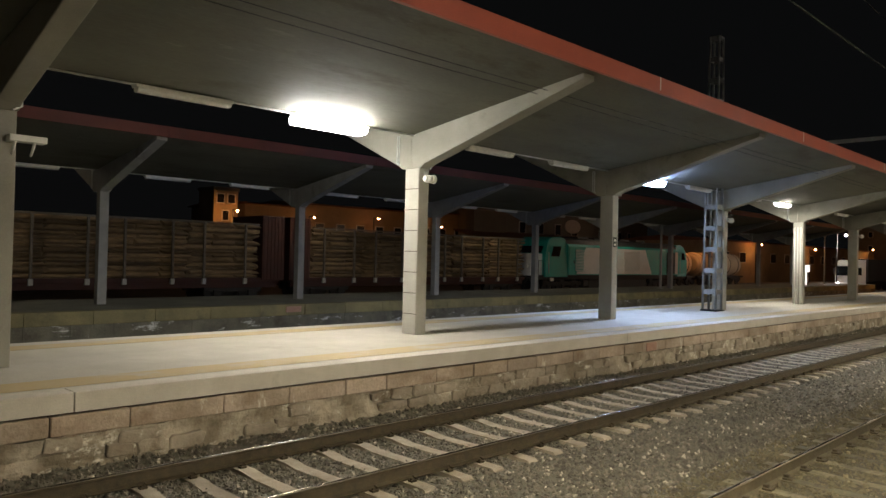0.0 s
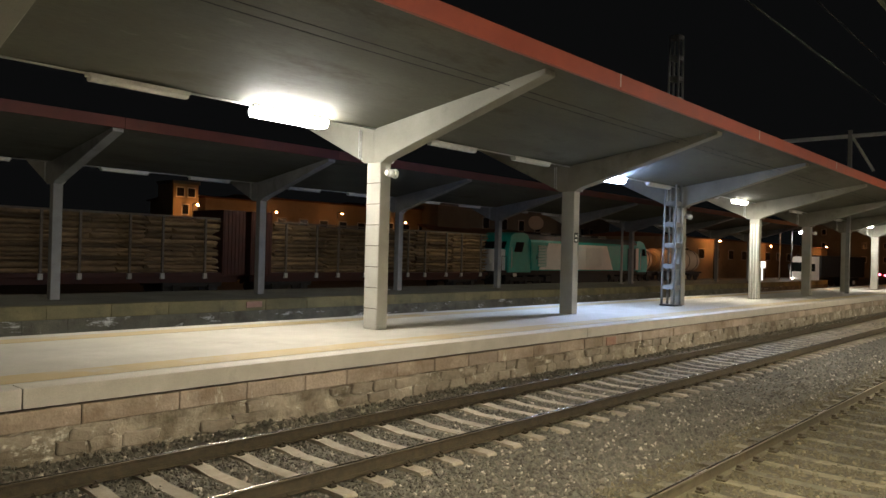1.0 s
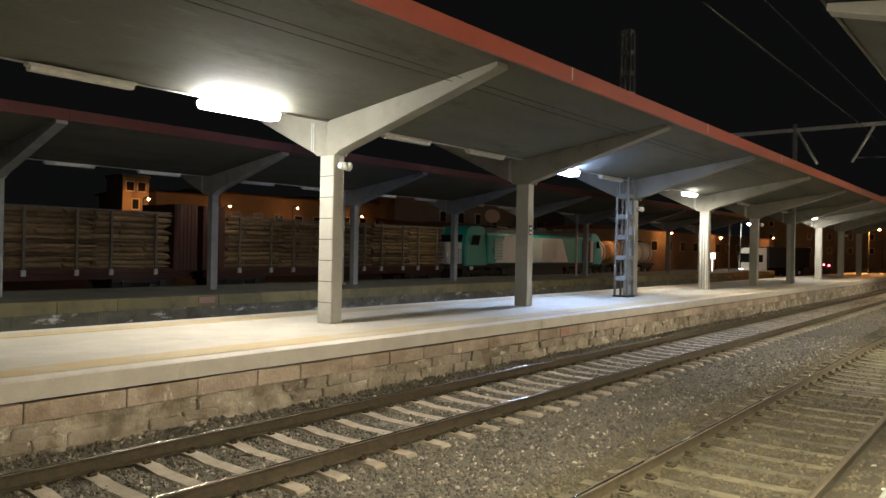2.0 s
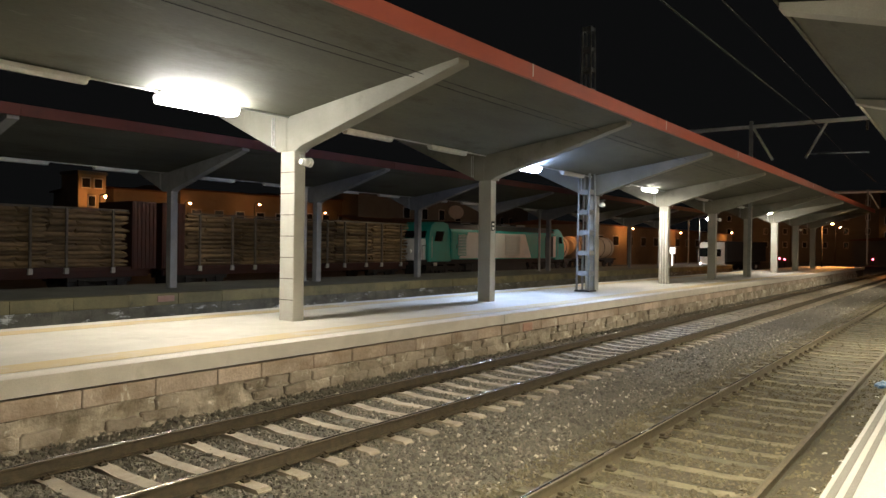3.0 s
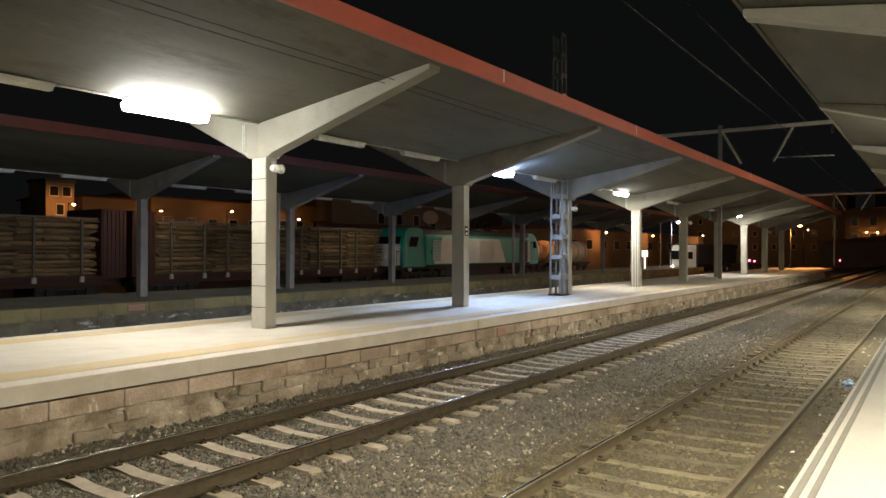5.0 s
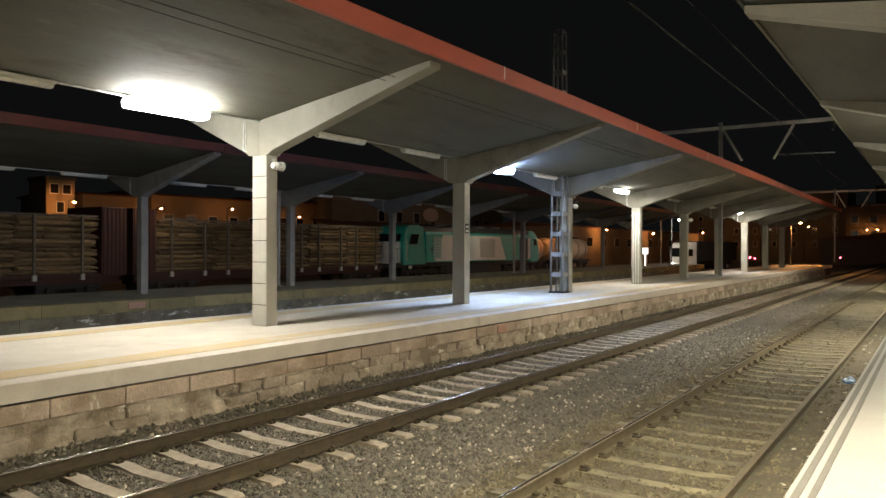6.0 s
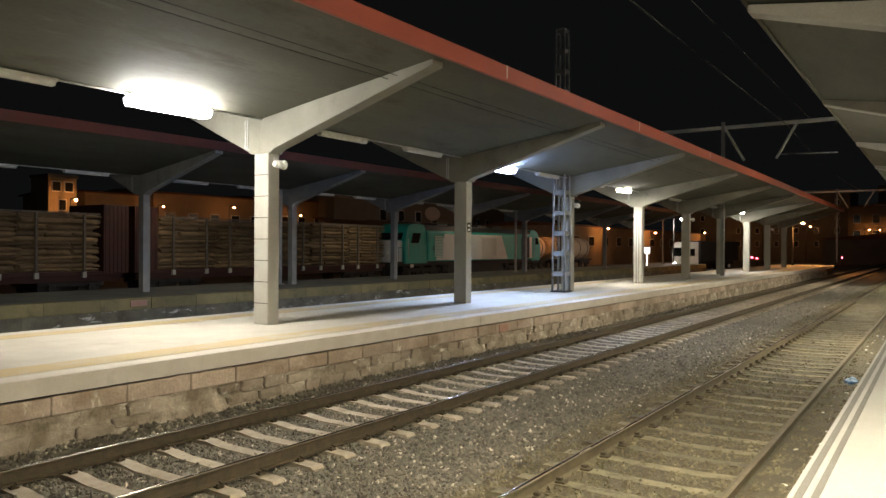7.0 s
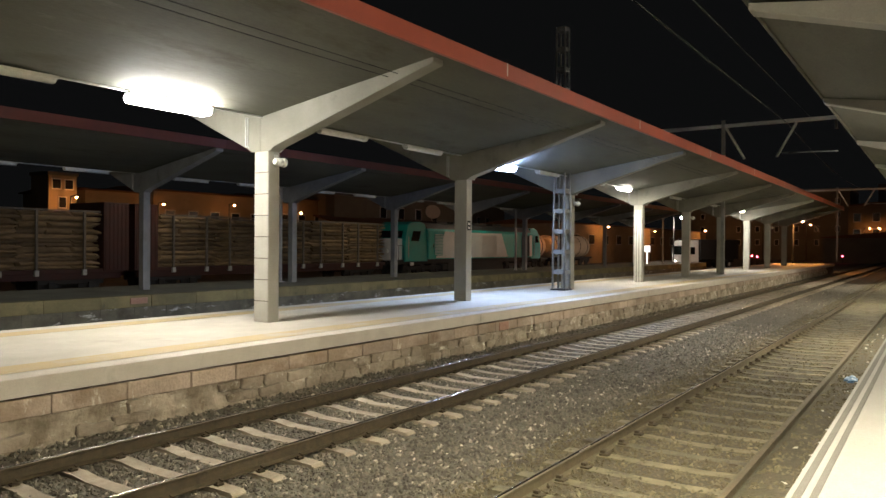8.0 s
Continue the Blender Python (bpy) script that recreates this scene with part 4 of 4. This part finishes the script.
def lorry(x, y):
    t = thing("lorry", "white-cabbed lorry with a body blackened as if in shade, parked in the yard", "lorry", at=(x, y, -0.34, 0, 0, -20))
    bm = bmesh.new()
    prism(bm, [(0.12, 0.55), (0.0, 1.5), (0.22, 3.0), (0.6, 3.55), (2.2, 3.6), (2.2, 0.55)], -1.22, 1.22, "y")
    cab = part("cab", bevelled(bm, 0.06, 2), M_WHITE_PAINT, t, "white cab")
    bm = bmesh.new()
    prism(bm, [(0.015, 1.75), (0.05, 1.75), (0.21, 2.85), (0.175, 2.85)], -1.05, 1.05, "y")
    part("windscreen", bm, M_GLASS, cab)
    for s in (-1, 1):
        part("side_window", boxes((0.5, 1.4, s * 1.225 - 0.01, s * 1.225 + 0.01, 1.8, 2.7)), M_GLASS, cab)
        part("headlight", boxes((0.03, 0.1, s * 0.9 - 0.2, s * 0.9 + 0.2, 0.75, 0.95), bevel=0.02), M_WHITE_LAMP, cab, "lit headlight")
        part("mirror", boxes((0.1, 0.2, s * 1.4 - 0.1, s * 1.4 + 0.1, 1.9, 2.6), bevel=0.02), M_DARK_METAL, cab)
    part("bumper", boxes((-0.06, 0.3, -1.22, 1.22, 0.35, 0.62), bevel=0.04), M_DARK_METAL, cab)
    # black stands in for the darkness behind the cab
    part("body", boxes((2.5, 11.0, -1.25, 1.25, 1.15, 3.7), bevel=0.03), M_LOCO_DARK, t, "box body coloured black in place of shade")
    part("chassis", boxes((0.6, 11.0, -0.5, 0.5, 0.7, 1.1)), M_DARK_METAL, t)
    for wx in (1.2, 7.6, 9.0):
        for s in (-1, 1):
            bm = bmesh.new()
            tube(bm, (wx, s * 1.0 - 0.15, 0.5), (wx, s * 1.0 + 0.15, 0.5), 0.5, sides=18)
            wh = part("wheel", bm, M_CABLE, t)
            bm = bmesh.new()
            tube(bm, (wx, s * 1.16 - 0.02, 0.5), (wx, s * 1.16 + 0.02, 0.5), 0.24, sides=14)
            part("hub", bm, M_GREY_METAL, wh)
    return t


lorry(94.5, 27.6)


# ---- lamps of the yard and town, with unseen fill lamps added ----
def lamp_post(x, y, z, ground=-0.34, material=None, label="sodium street lamp glowing orange on a steel pole", size=0.12):
    l = thing("street_lamp", label, "street lamp", "street lamps", at=(x, y, ground))
    h = z - ground
    bm = bmesh.new()
    tube(bm, (0, 0.9, 0), (0, 0.9, h + 0.15), 0.08, 0.05, 8)
    tube(bm, (0, 0.9, h + 0.13), (0, 0.0, h + 0.2), 0.04, sides=8)
    part("pole", bm, M_DARK_METAL, l)
    bm = bmesh.new()
    bmesh.ops.create_uvsphere(bm, u_segments=12, v_segments=8, radius=size)
    for v in bm.verts:
        v.co.z = v.co.z * 0.6 + h
    part("globe", bm, material or M_SODIUM, l, "glowing bulb")
    part("hood", boxes((-0.2, 0.2, -0.22, 0.25, h + 0.12, h + 0.2), bevel=0.03), M_DARK_METAL, l)


for x, y, z in ((47.5, 67.5, 6.5), (56.8, 67.5, 6.85), (67.5, 67.5, 6.35), (169.5, 12.0, 6.3), (169.5, 10.2, 6.3)):
    lamp_post(x, y, z)
for x, y, z in ((180, 24, 7.4), (180, 33, 8.0), (180, 43, 8.4)):
    lamp_post(x, y, z)
for x, z in ((113.5, 5.5), (137, 5.3), (172, 6.1)):
    lamp_post(x, 44.6, z, material=M_SODIUM_HIGH)
lamp_post(35.8, 63.4, 6.4, material=M_SODIUM_HIGH)
lamp_post(76.0, 34.6, 7.3, material=M_SODIUM_HIGH, size=0.17)
lamp_post(81.6, 11.6, 5.0, ground=P_TOP, material=M_SODIUM_SMALL, size=0.08)
lamp_post(89.5, 26.0, 5.9, material=M_WHITE_STREET, label="white street lamp on a steel pole")


# added lamps, hidden behind the far canopy, that brighten the train's near side
def bracket_lamp(x):
    l = thing("bracket_lamp", "unseen warm floodlight added behind the far canopy to light the train", "floodlight", "yard floodlights", at=(x, P3_COL + 4.72, 6.02))
    part("arm", boxes((-0.03, 0.03, -0.1, 0.35, 0.02, 0.08), bevel=0.008), M_GREY_METAL, l)
    part("housing", boxes((-0.3, 0.3, 0.3, 0.62, 0.0, 0.12), bevel=0.02), M_DARK_METAL, l)
    part("lens", boxes((-0.27, 0.27, 0.33, 0.6, -0.03, 0.0)), M_TRAIN_FILL, l, "glowing lens")


for x in (6.0, 21.0, 36.0, 51.0, 66.0):
    bracket_lamp(x)


# added behind the camera to brighten the mast top, gantry and wires
def wall_floodlight(x):
    l = thing("wall_floodlight", "unseen grey floodlight added above the near canopy to light mast and gantry", "floodlight", "station floodlights", at=(x, -7.0, 8.4))
    part("arm", boxes((-0.03, 0.03, 0.0, 0.3, -0.03, 0.03), bevel=0.008), M_GREY_METAL, l)
    part("housing", boxes((-0.3, 0.3, 0.28, 0.4, -0.2, 0.2), bevel=0.02), M_DARK_METAL, l)
    part("lens", boxes((-0.27, 0.27, 0.4, 0.43, -0.17, 0.17)), M_UPPER_FILL, l, "glowing lens")


for x in (12.0, 34.0):
    wall_floodlight(x)


# ---- the town behind the yard ----
def house(x0, x1, y0, depth, height, wall, label, windows=(), roof=True, lit=(), west=(), west_lit=()):
    """A building: walls, roof, and windows set into the wall that faces the tracks. windows: x offset, z, width, height; west: the same on the end wall, from its y offset."""
    h = thing("house", label, "building", "town buildings", at=(x0, y0, -0.34))
    w, top = x1 - x0, height + 0.34
    part("wall", boxes((0, w, 0, depth, 0, top)), wall, h)
    bm = bmesh.new()
    if roof:
        prism(bm, [(-0.4, top), (depth / 2, top + depth * 0.05), (depth + 0.4, top), (depth + 0.4, top - 0.12), (-0.4, top - 0.12)], -0.3, w + 0.3)
    else:
        box(bm, -0.12, w + 0.12, -0.12, depth + 0.12, top, top + 0.3)
    part("roof", bm, M_TILE if roof else M_TOWN, h)
    for i, (wx, wz, ww, wh) in enumerate(windows):
        f = part("window", boxes((wx - 0.1, wx + ww + 0.1, -0.06, 0.0, wz - 0.1 + 0.34, wz + wh + 0.1 + 0.34)), M_COPING, h)
        part("pane", boxes((wx, wx + ww, -0.09, -0.061, wz + 0.34, wz + wh + 0.34)), M_LIT_WINDOW if i in lit else M_SHUTTER, f)
    for i, (wy, wz, ww, wh) in enumerate(west):
        f = part("window", boxes((-0.06, 0.0, wy - 0.1, wy + ww + 0.1, wz - 0.1 + 0.34, wz + wh + 0.1 + 0.34)), M_COPING, h)
        part("pane", boxes((-0.09, -0.061, wy, wy + ww, wz + 0.34, wz + wh + 0.34)), M_LIT_WINDOW if i in west_lit else M_SHUTTER, f)
    return h


tower = house(34.7, 37.3, 66, 3.0, 8.5, M_OCHRE, "ochre stone bell tower lit orange by a street lamp", [(0.35, 7.3, 0.7, 0.8), (1.5, 7.3, 0.7, 0.8), (0.95, 5.6, 0.6, 0.9)], roof=False)
house(40.4, 47.2, 70, 12, 7.75, M_OCHRE, "long ochre rendered house with a dark tiled roof", [(1.2, 4.6, 1.0, 1.4), (4.2, 4.6, 1.0, 1.4)])
house(48.0, 63.5, 70, 12, 8.2, M_OCHRE, "long ochre rendered house with a dark tiled roof", [(1.5 + 3 * i, 4.5, 1.1, 1.5) for i in range(5)])
house(64.5, 74.5, 69.5, 12, 8.4, M_OCHRE, "ochre house lit orange by a lamp", [(1.5 + 3 * i, 4.7, 1.1, 1.5) for i in range(3)])
house(66.0, 72.0, 60.5, 1.4, 8.1, M_TOWN, "tall dark gable in front of the lit house", roof=False)
house(72.6, 94.5, 62, 14, 8.9, M_TOWN, "grey warehouse with one lit window", [(0.4, 6.1, 0.5, 0.9), (4.0, 6.0, 1.2, 1.4), (8, 6.0, 1.2, 1.4), (12, 6.0, 1.2, 1.4), (16, 6.0, 1.2, 1.4)], roof=False, lit=(0,))
shed = thing("lean_to_shed", "low shed with a rust-red roof lit by street light", "shed", at=(63.5, 58.0, -0.34))
part("wall", boxes((0, 32, 0, 3, 0, 5.2)), M_TOWN, shed)
bm = bmesh.new()
prism(bm, [(-0.4, 5.2), (3.2, 6.1), (3.2, 6.25), (-0.4, 5.35)], -0.4, 32.4)
part("roof", bm, M_TILE, shed, "rust-red sloping roof")
hoarding = thing("oval_sign", "pale oval sign on a warehouse wall", "sign", at=(88.6, 61.9, 7.3))
bm = bmesh.new()
tube(bm, (0, 0, 0), (0, -0.12, 0), 1.0, sides=28)
for v in bm.verts:
    v.co.x *= 1.9
part("panel", bm, M_COPING, hoarding)
house(100, 180, 46.5, 14, 5.9, M_OCHRE, "long ochre goods shed lit orange by street lamps", [(4 + 6 * i, 2.8, 2.0, 1.4) for i in range(12)])
house(172, 182, 2, 14, 11.2, M_OCHRE, "tall house lit orange at the end of the tracks", [(2, 4, 1.2, 1.6), (5, 4, 1.2, 1.6)], west=[(1.6 + 3.4 * k, 4.6 + 3.2 * j, 1.2, 1.6) for j in range(2) for k in range(4)])
# added block that keeps the ground-level end of the tracks dark
house(150, 158, -8, 26, 4.3, M_TOWN, "low dark block added across the end of the tracks to hide the lit wall", [(1.5, 1.4, 1.2, 1.2), (4.5, 1.4, 1.2, 1.2)])
flats = [(2.0 + 4.2 * k, 3.0 + 3.1 * j, 0.8, 1.2) for j in range(4) for k in range(8)]
house(186, 206, 17, 35, 15.5, M_TOWN, "block of flats lit faintly by street lamps beyond the yard", roof=False, west=flats, west_lit=(14, 29))
house(225, 245, -12, 26, 19.0, M_TOWN, "dark block of flats above the end of the tracks", roof=False, west=flats[:20], west_lit=(11,))
house(120, 160, 90, 14, 12, M_TOWN, "dark block of the town beyond the goods shed", [(3 + 4 * i, 7.5, 1.2, 1.5) for i in range(8)], lit=(2,), roof=False)

# ---- litter ----
bm = bmesh.new()
bmesh.ops.create_icosphere(bm, subdivisions=3, radius=0.12)
for v in bm.verts:
    n = noise.noise(v.co * 14) * 0.5 + 1
    v.co = Vector((v.co.x * 2.0 * n, v.co.y * 0.8 * n, max(-0.04, v.co.z * 0.55 * n)))
bag = part("plastic_bag", bm, M_BLUE)
bag.location = (15.4, 1.36, -0.055)
tagged(bag, "crumpled pale blue plastic bag lying on the ballast", "litter")

for k in range(46):
    lx, ly, size = 5.2 + 0.42 * k + rng.uniform(-0.2, 0.2), rng.choice((1.12, 1.25, 1.36, 1.48)) + rng.uniform(-0.05, 0.05), rng.uniform(0.012, 0.03)
    bm = bmesh.new()
    bmesh.ops.create_icosphere(bm, subdivisions=2, radius=size)
    for v in bm.verts:
        n = noise.noise(v.co * 30 + Vector((lx, ly, 0))) * 0.8 + 1
        v.co = Vector((v.co.x * 1.4 * n, v.co.y * 0.7 * n, max(-0.3 * size, v.co.z * 0.5 * n)))
    scrap = part("paper_scrap", bm, M_COPING if k % 3 else M_WHITE_PAINT)
    scrap.matrix_world = pose(lx, ly, -0.07 + 0.3 * size, 0, 0, rng.uniform(0, 180))
    tagged(scrap, "small crumpled scrap of pale paper on the dirty ballast", "litter", "paper scraps")
